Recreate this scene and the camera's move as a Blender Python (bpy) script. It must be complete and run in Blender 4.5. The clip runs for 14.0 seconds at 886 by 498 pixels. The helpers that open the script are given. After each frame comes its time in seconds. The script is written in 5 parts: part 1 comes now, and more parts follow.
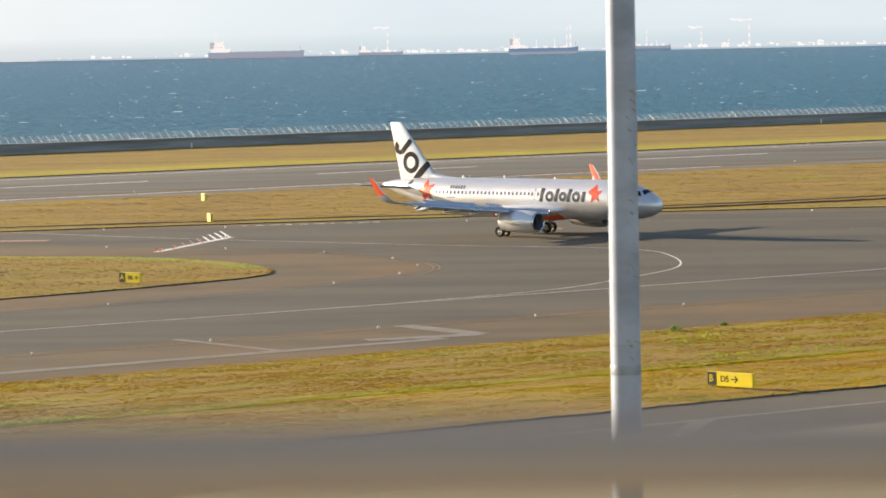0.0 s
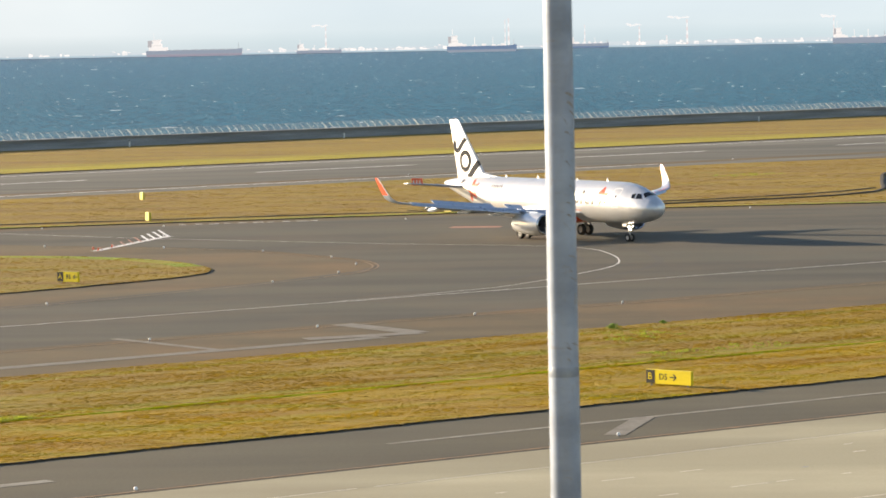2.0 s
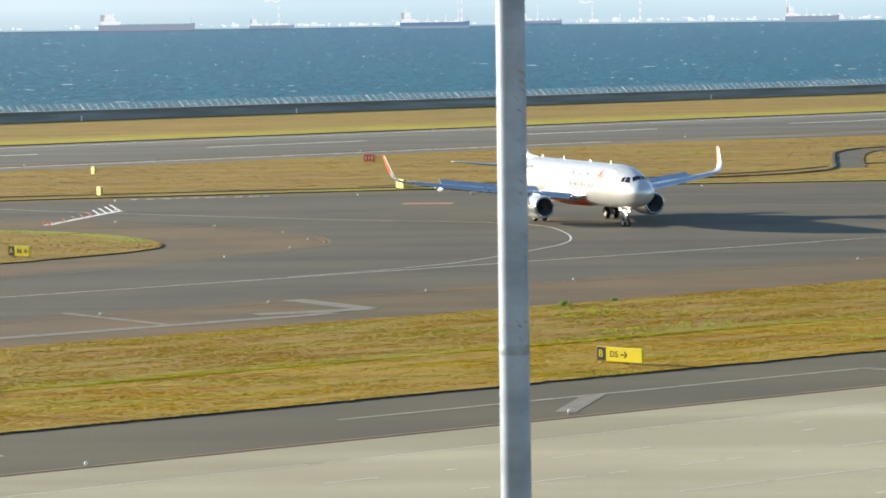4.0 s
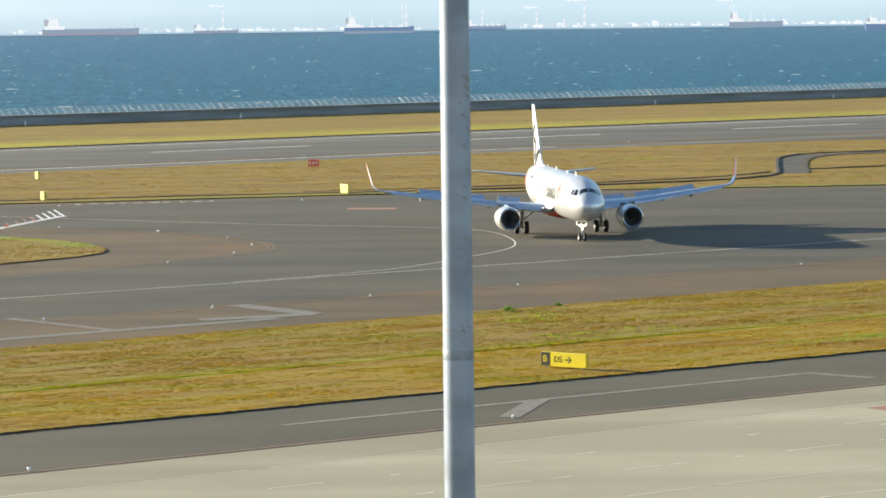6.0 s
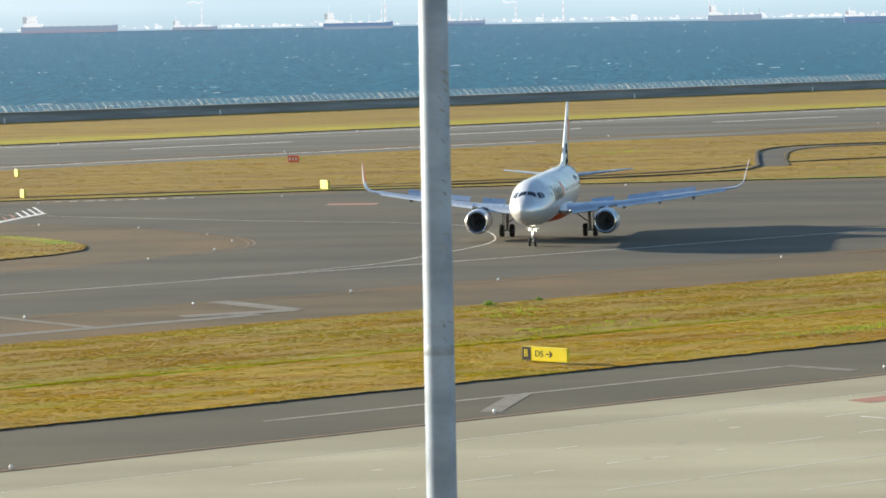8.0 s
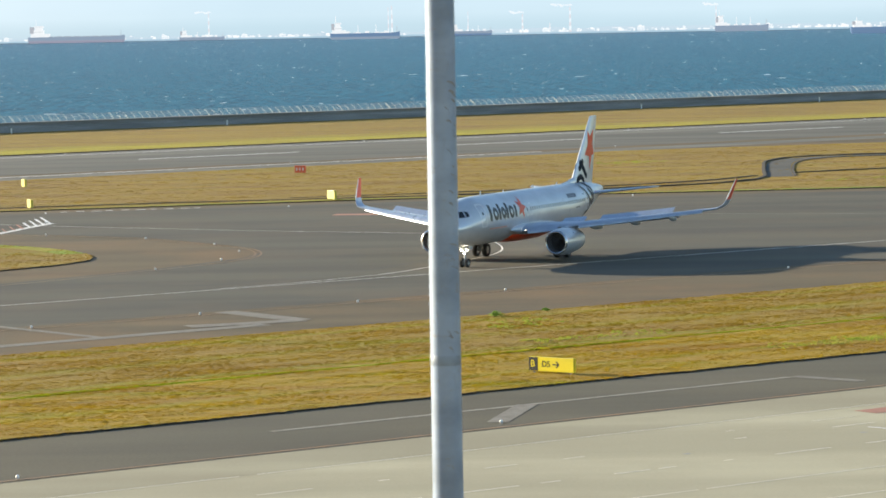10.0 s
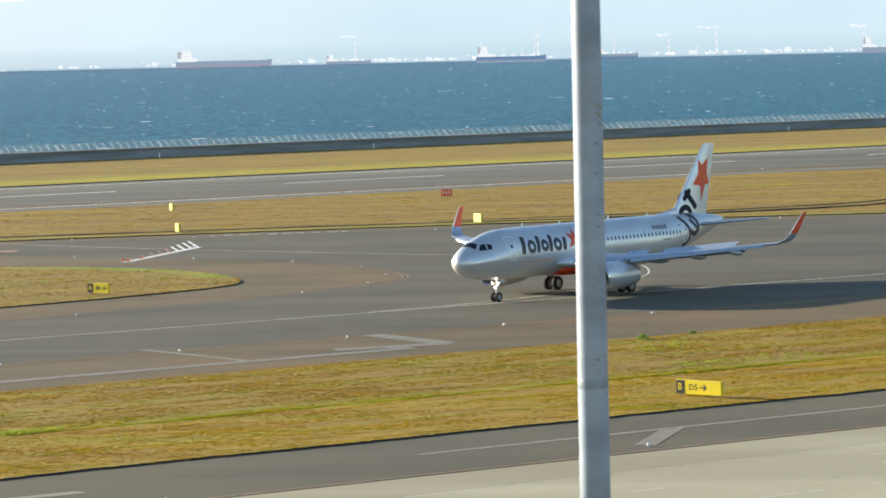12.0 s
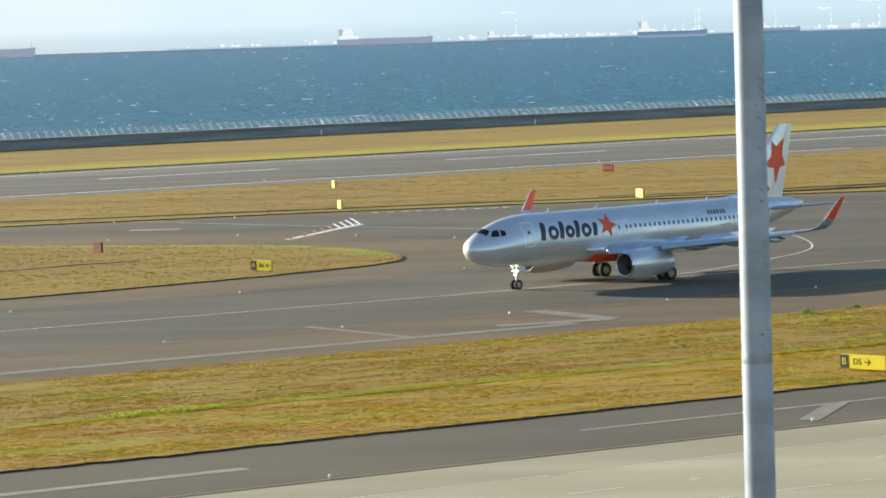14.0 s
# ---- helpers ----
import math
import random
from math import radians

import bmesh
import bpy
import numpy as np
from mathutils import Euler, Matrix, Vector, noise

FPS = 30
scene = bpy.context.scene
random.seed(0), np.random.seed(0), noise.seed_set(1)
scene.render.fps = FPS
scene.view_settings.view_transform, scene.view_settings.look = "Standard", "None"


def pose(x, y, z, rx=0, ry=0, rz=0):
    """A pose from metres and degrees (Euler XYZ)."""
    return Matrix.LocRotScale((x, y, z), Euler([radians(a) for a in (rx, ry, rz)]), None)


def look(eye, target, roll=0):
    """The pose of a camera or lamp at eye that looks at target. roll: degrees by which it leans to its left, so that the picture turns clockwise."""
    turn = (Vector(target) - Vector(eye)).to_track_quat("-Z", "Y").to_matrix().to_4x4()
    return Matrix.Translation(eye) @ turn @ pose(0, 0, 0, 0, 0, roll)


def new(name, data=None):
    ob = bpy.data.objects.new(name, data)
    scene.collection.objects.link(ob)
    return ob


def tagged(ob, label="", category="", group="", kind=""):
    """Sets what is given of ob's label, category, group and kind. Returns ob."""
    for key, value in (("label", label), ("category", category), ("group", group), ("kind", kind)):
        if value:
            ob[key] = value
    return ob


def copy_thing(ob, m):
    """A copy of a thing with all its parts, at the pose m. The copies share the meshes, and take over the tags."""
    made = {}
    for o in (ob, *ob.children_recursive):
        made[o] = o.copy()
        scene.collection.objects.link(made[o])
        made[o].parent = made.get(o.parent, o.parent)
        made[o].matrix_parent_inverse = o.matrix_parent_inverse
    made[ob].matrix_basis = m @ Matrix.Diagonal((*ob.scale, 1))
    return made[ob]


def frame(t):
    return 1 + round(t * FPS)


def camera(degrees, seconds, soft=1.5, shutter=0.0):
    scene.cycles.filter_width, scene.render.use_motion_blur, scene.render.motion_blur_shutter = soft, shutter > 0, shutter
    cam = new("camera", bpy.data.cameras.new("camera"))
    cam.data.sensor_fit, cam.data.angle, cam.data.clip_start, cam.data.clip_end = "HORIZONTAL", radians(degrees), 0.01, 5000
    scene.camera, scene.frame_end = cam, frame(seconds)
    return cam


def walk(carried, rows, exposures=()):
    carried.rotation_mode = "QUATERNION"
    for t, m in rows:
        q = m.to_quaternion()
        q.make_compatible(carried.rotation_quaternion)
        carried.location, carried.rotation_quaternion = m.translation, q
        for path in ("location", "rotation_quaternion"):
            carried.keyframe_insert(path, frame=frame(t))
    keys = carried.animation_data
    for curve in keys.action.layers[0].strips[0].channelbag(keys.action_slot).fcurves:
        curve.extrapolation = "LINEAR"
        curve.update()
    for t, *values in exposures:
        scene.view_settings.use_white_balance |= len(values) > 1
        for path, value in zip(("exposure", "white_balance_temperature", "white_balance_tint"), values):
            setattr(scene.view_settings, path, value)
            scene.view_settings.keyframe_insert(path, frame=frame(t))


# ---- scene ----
# camera: a hand-held long lens on a viewing deck, turning after the aircraft
cam = camera(14.62, 14.0, soft=1.7)
cam.data.dof.use_dof, cam.data.dof.focus_distance, cam.data.dof.aperture_fstop = True, 310.0, 7.2
EYE_Z = 20.855
# seconds, turn to the left, tilt, lean in degrees, height below EYE_Z and sideways sway in metres
TURNS = (
    (0.0, 3.258, -3.519, -1.09, 0.049, -0.0163), (0.5, 2.555, -3.749, -0.813, 0.031, -0.0135), (1.0, 1.99, -3.753, -0.698, 0.022, -0.0105),
    (1.5, 1.911, -3.943, -0.937, 0.023, -0.0078), (2.0, 2.241, -3.573, -1.161, 0.009, -0.0066), (2.5, 1.988, -3.073, -1.015, 0.0, -0.0054),
    (3.0, 1.743, -3.009, -0.953, 0.0, -0.0043), (3.5, 1.603, -3.388, -0.832, 0.0, -0.003), (4.0, 1.446, -3.98, -0.792, 0.0, -0.002),
    (4.2, 1.111, -3.996, -0.634, 0.0, -0.0015), (6.3, 0.45, -3.853, -0.679, 0.0, 0.0014), (6.5, 0.389, -3.561, -0.647, 0.0, 0.0016),
    (7.0, 0.304, -3.727, -0.633, 0.0, 0.0019), (7.5, 0.0, -3.919, -0.796, 0.0, 0.0021), (8.0, 0.194, -3.993, -1.047, 0.0, 0.0026),
    (8.2, 0.195, -4.165, -1.091, 0.0, 0.0028), (10.3, 0.322, -3.8, -1.03, 0.0, 0.0044), (10.5, 0.315, -3.846, -1.103, 0.0, 0.0046),
    (11.0, 0.32, -3.878, -1.201, 0.0, 0.0048), (11.5, 1.019, -3.684, -1.209, 0.0, 0.003), (12.0, 2.731, -3.388, -1.292, 0.0, 0.0003),
    (12.5, 3.859, -3.235, -1.551, 0.0, -0.0022), (13.0, 4.303, -3.173, -1.676, 0.0, -0.0035), (13.5, 5.027, -3.714, -1.772, 0.0, -0.0045),
    (14.0, 5.433, -3.715, -1.794, 0.0, -0.0053))


def eye_pose(turn, tilt, lean, low, sway):
    eye = Vector((sway, 0, EYE_Z - low))
    a, e = radians(turn), radians(tilt)
    return look(eye, eye + 100 * Vector((-math.sin(a) * math.cos(e), math.cos(a) * math.cos(e), math.sin(e))), lean)


# the picture begins warmer and settles
walk(cam, [(row[0], eye_pose(*row[1:])) for row in TURNS],
     exposures=[(0.0, 1.21, 7350, 19), (2.0, 1.21, 7300, 17), (3.0, 1.2, 7000, 14), (4.0, 1.21, 6500, 10), (14.0, 1.21, 6500, 10)])

# light: a low evening sun and clear sky
SUN_AZ, SUN_EL = -27.0, 12.0  # the way its shadows fall, and its height
world = bpy.data.worlds.new("sky")
scene.world = world
world.use_nodes = True
wn = world.node_tree
sky = wn.nodes.new("ShaderNodeTexSky")
sky.sky_type, sky.sun_disc = "NISHITA", False
sky.sun_elevation, sky.sun_rotation = radians(SUN_EL), radians(270 - SUN_AZ)
sky.dust_density, sky.air_density, sky.ozone_density = 0.3, 1.0, 2.0
wn.nodes["Background"].inputs["Strength"].default_value = 0.1008
wn.links.new(sky.outputs[0], wn.nodes["Background"].inputs[0])
sun = new("sun", bpy.data.lights.new("sun", "SUN"))
sun.data.energy, sun.data.angle, sun.data.color = 5.0, radians(0.55), (1.0, 0.87, 0.64)
saz, sel = radians(SUN_AZ), radians(SUN_EL)
sun.matrix_world = look((0, 0, 60), Vector((0, 0, 60)) + Vector((math.cos(saz) * math.cos(sel), math.sin(saz) * math.cos(sel), -math.sin(sel))))

# ---- materials ----


def material(name, base, rough=0.6, metal=0.0):
    m = bpy.data.materials.new(name)
    m.use_nodes = True
    b = m.node_tree.nodes["Principled BSDF"]
    b.inputs["Base Color"].default_value = (*base, 1)
    b.inputs["Roughness"].default_value = rough
    b.inputs["Metallic"].default_value = metal
    return m


def node(m, kind, **values):
    n = m.node_tree.nodes.new(kind)
    for k, v in values.items():
        n.inputs[k.replace("_", " ")].default_value = v
    return n


def link(m, a, out, b, name):
    m.node_tree.links.new(a.outputs[out], b.inputs[name])


def coords(m, turn=0.0, scale=(1, 1, 1)):
    t = m.node_tree.nodes.new("ShaderNodeTexCoord")
    p = m.node_tree.nodes.new("ShaderNodeMapping")
    p.inputs["Rotation"].default_value = (0, 0, radians(turn))
    p.inputs["Scale"].default_value = scale
    link(m, t, "Object", p, "Vector")
    return p


def ramp(m, stops):
    r = m.node_tree.nodes.new("ShaderNodeValToRGB")
    while len(r.color_ramp.elements) < len(stops):
        r.color_ramp.elements.new(0.5)
    for e, (at, c) in zip(r.color_ramp.elements, stops):
        e.position, e.color = at, (*c, 1)
    return r


def mixed(m, factor, a, b, mode="MIX", amount=None):
    """Mix of two colour sources (node, output) or plain colours by a factor source."""
    x = m.node_tree.nodes.new("ShaderNodeMix")
    x.data_type, x.blend_type = "RGBA", mode
    ins = [s for s in x.inputs if s.type == "RGBA"]
    if amount is None:
        m.node_tree.links.new(factor, x.inputs[0])
    else:
        x.inputs[0].default_value = amount
    for s, v in zip(ins, (a, b)):
        if isinstance(v, tuple):
            s.default_value = (*v, 1)
        else:
            m.node_tree.links.new(v, s)
    return [o for o in x.outputs if o.type == "RGBA"][0]


def bsdf(m):
    return m.node_tree.nodes["Principled BSDF"]


def bumped(m, source, strength, distance):
    b = node(m, "ShaderNodeBump", Strength=strength, Distance=distance)
    m.node_tree.links.new(source, b.inputs["Height"])
    link(m, b, "Normal", bsdf(m), "Normal")


TURN = 37.6  # the way that runway and taxiways run, from the x axis


def paving(name, dark, light, stain, rough=0.85, streak=0.5, grain=6.0, speckle=1.0):
    """Asphalt or concrete: long streaks along the lane, blotches, fine grain."""
    m = material(name, light, rough)
    p = coords(m, -TURN, (0.012, 0.12, 1))
    n1 = node(m, "ShaderNodeTexNoise", Scale=1.0, Detail=3.0, Roughness=0.45)
    link(m, p, "Vector", n1, "Vector")
    r1 = ramp(m, [(0.38, dark), (0.62, light)])
    link(m, n1, 0, r1, 0)
    q = coords(m, 0, (0.06, 0.06, 1))
    n2 = node(m, "ShaderNodeTexNoise", Scale=1.0, Detail=6.0, Roughness=0.65)
    link(m, q, "Vector", n2, "Vector")
    r2 = ramp(m, [(0.45, (0, 0, 0)), (0.75, (streak, streak, streak))])
    link(m, n2, 0, r2, 0)
    c = mixed(m, r2.outputs[0], r1.outputs[0], stain)
    g = coords(m)
    n3 = node(m, "ShaderNodeTexNoise", Scale=grain, Detail=3.0)
    link(m, g, "Vector", n3, "Vector")
    r3 = ramp(m, [(0.3, (1 - 0.18 * speckle,) * 3), (0.7, (1 + 0.1 * speckle,) * 3)])
    link(m, n3, 0, r3, 0)
    c = mixed(m, None, c, r3.outputs[0], "MULTIPLY", 1.0)
    m.node_tree.links.new(c, bsdf(m).inputs["Base Color"])
    bumped(m, n3.outputs[0], 0.25 * speckle, 0.02)
    return m


def turf(name, dry, tan, green, amount, streak=True, bands=()):
    """Dry autumn lawn, mown in lines, with greener patches."""
    m = material(name, dry, 0.95)
    p = coords(m, -TURN, (0.03, 0.16, 1) if streak else (0.08, 0.12, 1))
    n1 = node(m, "ShaderNodeTexNoise", Scale=1.0, Detail=8.0, Roughness=0.62, Distortion=0.4)
    link(m, p, "Vector", n1, "Vector")
    r1 = ramp(m, [(0.4, tan), (0.58, dry)])
    link(m, n1, 0, r1, 0)
    q = coords(m, -TURN, (0.035, 0.16, 1))
    q.inputs["Location"].default_value = (31.0, 7.0, 3.0)
    n2 = node(m, "ShaderNodeTexNoise", Scale=1.0, Detail=7.0, Roughness=0.7)
    link(m, q, "Vector", n2, "Vector")
    r2 = ramp(m, [(0.58 - amount, (0, 0, 0)), (0.7 - amount, (0.85, 0.85, 0.85))])
    link(m, n2, 0, r2, 0)
    c = mixed(m, r2.outputs[0], r1.outputs[0], green)
    if bands:
        # lush mown lines: places across the strip, wandering a little
        w = coords(m, -TURN)
        sep = m.node_tree.nodes.new("ShaderNodeSeparateXYZ")
        link(m, w, "Vector", sep, 0)
        wob = node(m, "ShaderNodeTexNoise", Scale=1.0, Detail=5.0, Roughness=0.7)
        link(m, coords(m, -TURN, (0.05, 0.25, 1)), "Vector", wob, "Vector")
        mul = m.node_tree.nodes.new("ShaderNodeMath")
        mul.operation = "MULTIPLY_ADD"
        mul.inputs[1].default_value = 2.4
        link(m, wob, 0, mul, 0)
        link(m, sep, "Y", mul, 2)
        rng = node(m, "ShaderNodeMapRange", From_Min=152.2, From_Max=191.2)
        link(m, mul, 0, rng, "Value")
        stops = []
        for at, half, full in bands:
            f = (at - 151.0) / 39.0
            stops += [(f - half, (0, 0, 0)), (f, (full, full, full)), (f + half, (0, 0, 0))]
        # browner, older grass on the far half
        ro = ramp(m, [(0.42, (0, 0, 0)), (0.47, (0.5, 0.5, 0.5)), (0.97, (0.4, 0.4, 0.4))])
        link(m, rng, 0, ro, 0)
        c = mixed(m, ro.outputs[0], c, (0.265, 0.178, 0.034))
        rb = ramp(m, stops)
        link(m, rng, 0, rb, 0)
        pat = node(m, "ShaderNodeTexNoise", Scale=1.0, Detail=6.0, Roughness=0.75)
        link(m, coords(m, -TURN, (0.07, 0.5, 1)), "Vector", pat, "Vector")
        rp = ramp(m, [(0.32, (0.55, 0.55, 0.55)), (0.5, (1, 1, 1))])
        link(m, pat, 0, rp, 0)
        both = mixed(m, None, rb.outputs[0], rp.outputs[0], "MULTIPLY", 1.0)
        c = mixed(m, both, c, (0.27, 0.38, 0.01))
    g = coords(m, -TURN, (0.3, 2.2, 1))
    n3 = node(m, "ShaderNodeTexNoise", Scale=1.0, Detail=9.0, Roughness=0.75)
    link(m, g, "Vector", n3, "Vector")
    r3 = ramp(m, [(0.3, (0.55, 0.55, 0.54)), (0.5, (0.98, 0.98, 0.98)), (0.7, (1.24, 1.22, 1.18))])
    link(m, n3, 0, r3, 0)
    c = mixed(m, None, c, r3.outputs[0], "MULTIPLY", 1.0)
    m.node_tree.links.new(c, bsdf(m).inputs["Base Color"])
    bumped(m, n3.outputs[0], 0.8, 0.25)
    return m


def worn_paint(name, colour, under, wear=0.5, rough=0.7):
    m = material(name, colour, rough)
    n = node(m, "ShaderNodeTexNoise", Scale=0.9, Detail=8.0, Roughness=0.75)
    link(m, coords(m), "Vector", n, "Vector")
    r = ramp(m, [(wear - 0.14, colour), (wear + 0.16, under)])
    link(m, n, 0, r, 0)
    link(m, r, 0, bsdf(m), "Base Color")
    return m


def coated(name, colour, rough=0.35, metal=0.0, dirt=0.12, scale=1.5):
    """Paint or metal with faint grime and uneven gloss."""
    m = material(name, colour, rough, metal)
    n = node(m, "ShaderNodeTexNoise", Scale=scale, Detail=7.0, Roughness=0.6)
    link(m, coords(m, 0, (0.5, 1, 1)), "Vector", n, "Vector")
    k = 1 - 2 * dirt
    r = ramp(m, [(0.35, tuple(c * k for c in colour)), (0.6, colour)])
    link(m, n, 0, r, 0)
    link(m, r, 0, bsdf(m), "Base Color")
    r2 = ramp(m, [(0.3, (rough + 0.1,) * 3), (0.7, (rough - 0.05,) * 3)])
    link(m, n, 0, r2, 0)
    link(m, r2, 0, bsdf(m), "Roughness")
    return m


def glowing(name, colour, strength):
    m = material(name, colour)
    bsdf(m).inputs["Emission Color"].default_value = (*colour, 1)
    bsdf(m).inputs["Emission Strength"].default_value = strength
    return m


ASPHALT = paving("shoulder_asphalt", (0.088, 0.063, 0.027), (0.131, 0.093, 0.042), (0.205, 0.112, 0.039), streak=0.85)
LANE = paving("lane_asphalt", (0.056, 0.051, 0.036), (0.088, 0.081, 0.056), (0.14, 0.1, 0.057), streak=0.6)
RUNWAY = paving("runway_asphalt", (0.085, 0.083, 0.07), (0.128, 0.123, 0.1), (0.155, 0.128, 0.09), streak=0.5)
SHOULDER = paving("apron_shoulder_asphalt", (0.078, 0.068, 0.042), (0.118, 0.104, 0.065), (0.135, 0.106, 0.06), streak=0.5)
CONCRETE = paving("apron_concrete", (0.4, 0.36, 0.24), (0.51, 0.465, 0.315), (0.36, 0.315, 0.205), streak=0.7, speckle=0.35)
WALL_CONCRETE = paving("sea_wall_concrete", (0.23, 0.235, 0.24), (0.32, 0.33, 0.34), (0.19, 0.195, 0.2), streak=0.5)
BANDS = ((158.0, 0.03, 0.25), (163.0, 0.025, 0.12), (167.5, 0.017, 0.95), (169.4, 0.03, 0.35), (178.0, 0.05, 0.22), (187.0, 0.03, 0.3))
TURF = turf("dry_turf", (0.385, 0.252, 0.013), (0.322, 0.188, 0.018), (0.28, 0.25, 0.009), 0.05, bands=BANDS)
TURF_FAR = turf("golden_turf", (0.33, 0.215, 0.02), (0.252, 0.15, 0.026), (0.24, 0.192, 0.018), 0.04)
TURF_GREEN = turf("yellow_green_turf", (0.43, 0.352, 0.014), (0.36, 0.285, 0.018), (0.33, 0.32, 0.012), 0.05)
BLADES = turf("grass_blades", (0.42, 0.29, 0.024), (0.36, 0.222, 0.03), (0.31, 0.28, 0.016), 0.05, bands=BANDS)
SOIL = material("turf_edge_soil", (0.05, 0.04, 0.03), 0.95)
WHITE_MARK = worn_paint("white_marking", (0.85, 0.83, 0.79), (0.5, 0.46, 0.4), 0.55)
FADED_MARK = worn_paint("faded_marking", (0.285, 0.255, 0.205), (0.17, 0.142, 0.105), 0.52)
PALE_MARK = worn_paint("pale_marking", (0.4, 0.365, 0.3), (0.21, 0.185, 0.14), 0.52)
FRESH_MARK = worn_paint("fresh_marking", (0.88, 0.87, 0.84), (0.55, 0.52, 0.47), 0.7)
ORANGE_MARK = worn_paint("orange_marking", (0.42, 0.24, 0.12), (0.2, 0.145, 0.09), 0.48)
RED_MARK = worn_paint("red_marking", (0.46, 0.21, 0.14), (0.32, 0.17, 0.115), 0.58)


def sea_material():
    m = material("sea_water", (0.02, 0.085, 0.12), 0.45)
    # specular raised with distance, imitating the haze that pales far water
    far = m.node_tree.nodes.new("ShaderNodeSeparateXYZ")
    link(m, coords(m), "Vector", far, 0)
    gloss = node(m, "ShaderNodeMapRange", From_Min=1100.0, From_Max=4700.0, To_Min=0.14, To_Max=1.0)
    link(m, far, "Y", gloss, "Value")
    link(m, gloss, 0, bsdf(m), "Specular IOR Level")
    p = coords(m, -8, (0.5, 0.11, 1))
    n = node(m, "ShaderNodeTexNoise", Scale=1.0, Detail=9.0, Roughness=0.65)
    link(m, p, "Vector", n, "Vector")
    n.inputs["Distortion"].default_value = 0.8
    r = ramp(m, [(0.38, (0.006, 0.064, 0.12)), (0.5, (0.011, 0.128, 0.222)), (0.63, (0.036, 0.23, 0.35))])
    link(m, n, 0, r, 0)
    link(m, r, 0, bsdf(m), "Base Color")
    q = coords(m, -8, (0.4, 0.25, 1))
    n2 = node(m, "ShaderNodeTexNoise", Scale=1.0, Detail=10.0, Roughness=0.7)
    link(m, q, "Vector", n2, "Vector")
    bumped(m, n2.outputs[0], 0.9, 2.6)
    return m


SEA = sea_material()
FOAM = material("foam", (0.85, 0.87, 0.88), 0.8)

# ---- mesh helpers ----


def part(name, bm, mat, parent=None, label=""):
    """Links a bmesh as one mesh object, under a thing or a part."""
    me = bpy.data.meshes.new(name)
    bm.to_mesh(me)
    bm.free()
    for m in (mat if isinstance(mat, (list, tuple)) else [mat]):
        me.materials.append(m)
    ob = new(name, me)
    if parent is not None:
        ob.parent = parent
    return tagged(ob, label)


def smooth(ob, angle=40):
    for p in ob.data.polygons:
        p.use_smooth = True
    ob.data.set_sharp_from_angle(angle=radians(angle))
    return ob


def thing(name, label, category, group="", at=None):
    e = new(name)
    e.empty_display_size = 0.2
    if at is not None:
        e.matrix_basis = at
    return tagged(e, label, category, group)


def box(bm, lo, hi, bevel=0.0):
    g = bmesh.ops.create_cube(bm, size=1)
    for v in g["verts"]:
        v.co = Vector([lo[i] + (v.co[i] + 0.5) * (hi[i] - lo[i]) for i in range(3)])
    if bevel:
        es = list({e for v in g["verts"] for e in v.link_edges})
        bmesh.ops.bevel(bm, geom=es, offset=bevel, segments=2, affect="EDGES", profile=0.6)
    return g["verts"]


def rings(bm, loops, close=True, caps=True):
    """Skins a row of loops of points."""
    vs = [[bm.verts.new(p) for p in loop] for loop in loops]
    n = len(vs[0])
    for a, b in zip(vs, vs[1:]):
        for i in range(n if close else n - 1):
            j = (i + 1) % n
            bm.faces.new((a[i], a[j], b[j], b[i]))
    if caps and close:
        bm.faces.new(vs[0][::-1])
        bm.faces.new(vs[-1])
    bmesh.ops.recalc_face_normals(bm, faces=bm.faces)
    return vs


def tube(bm, p, q, r0, r1=None, n=12, caps=True):
    p, q = Vector(p), Vector(q)
    r1 = r0 if r1 is None else r1
    w = (q - p).normalized()
    a = w.orthogonal().normalized()
    b = w.cross(a)
    rings(bm, [[c + r * (math.cos(k) * a + math.sin(k) * b) for k in [2 * math.pi * i / n for i in range(n)]]
               for c, r in ((p, r0), (q, r1))], caps=caps)


def turned(bm, profile, axis="x", n=24, centre=(0, 0, 0), caps=False):
    """A body of rotation: profile of (along, radius)."""
    c = Vector(centre)
    loops = []
    for s, r in profile:
        loop = []
        for i in range(n):
            k = 2 * math.pi * i / n
            y, z = r * math.cos(k), r * math.sin(k)
            loop.append(c + (Vector((s, y, z)) if axis == "x" else Vector((y, s, z)) if axis == "y" else Vector((y, z, s))))
        loops.append(loop)
    rings(bm, loops, caps=caps)


# ---- the ground ----
CU, SU = math.cos(radians(TURN)), math.sin(radians(TURN))


def uv(u, v):
    """Along the runway, and across it from below the viewing deck."""
    return (u * CU - v * SU, u * SU + v * CU)


def sheet(name, outline, z, mat, label, depth=0.0, edge=None, category="ground"):
    """A flat piece of ground with an outline in plan, raised by a lip where it has depth."""
    bm = bmesh.new()
    top = [bm.verts.new((x, y, z)) for x, y in outline]
    f = bm.faces.new(top)
    if f.normal.z < 0:
        f.normal_flip()
    f.normal_update()
    if f.normal.z < 0:
        f.normal_flip()
    if depth:
        low = [bm.verts.new((x, y, z - depth)) for x, y in outline]
        n = len(top)
        for i in range(n):
            g = bm.faces.new((top[i], low[i], low[(i + 1) % n], top[(i + 1) % n]))
            g.material_index = 1 if edge else 0
    bmesh.ops.recalc_face_normals(bm, faces=bm.faces)
    ob = part(name, bm, [mat, edge] if edge else mat)
    return tagged(ob, label, category, kind="structure")


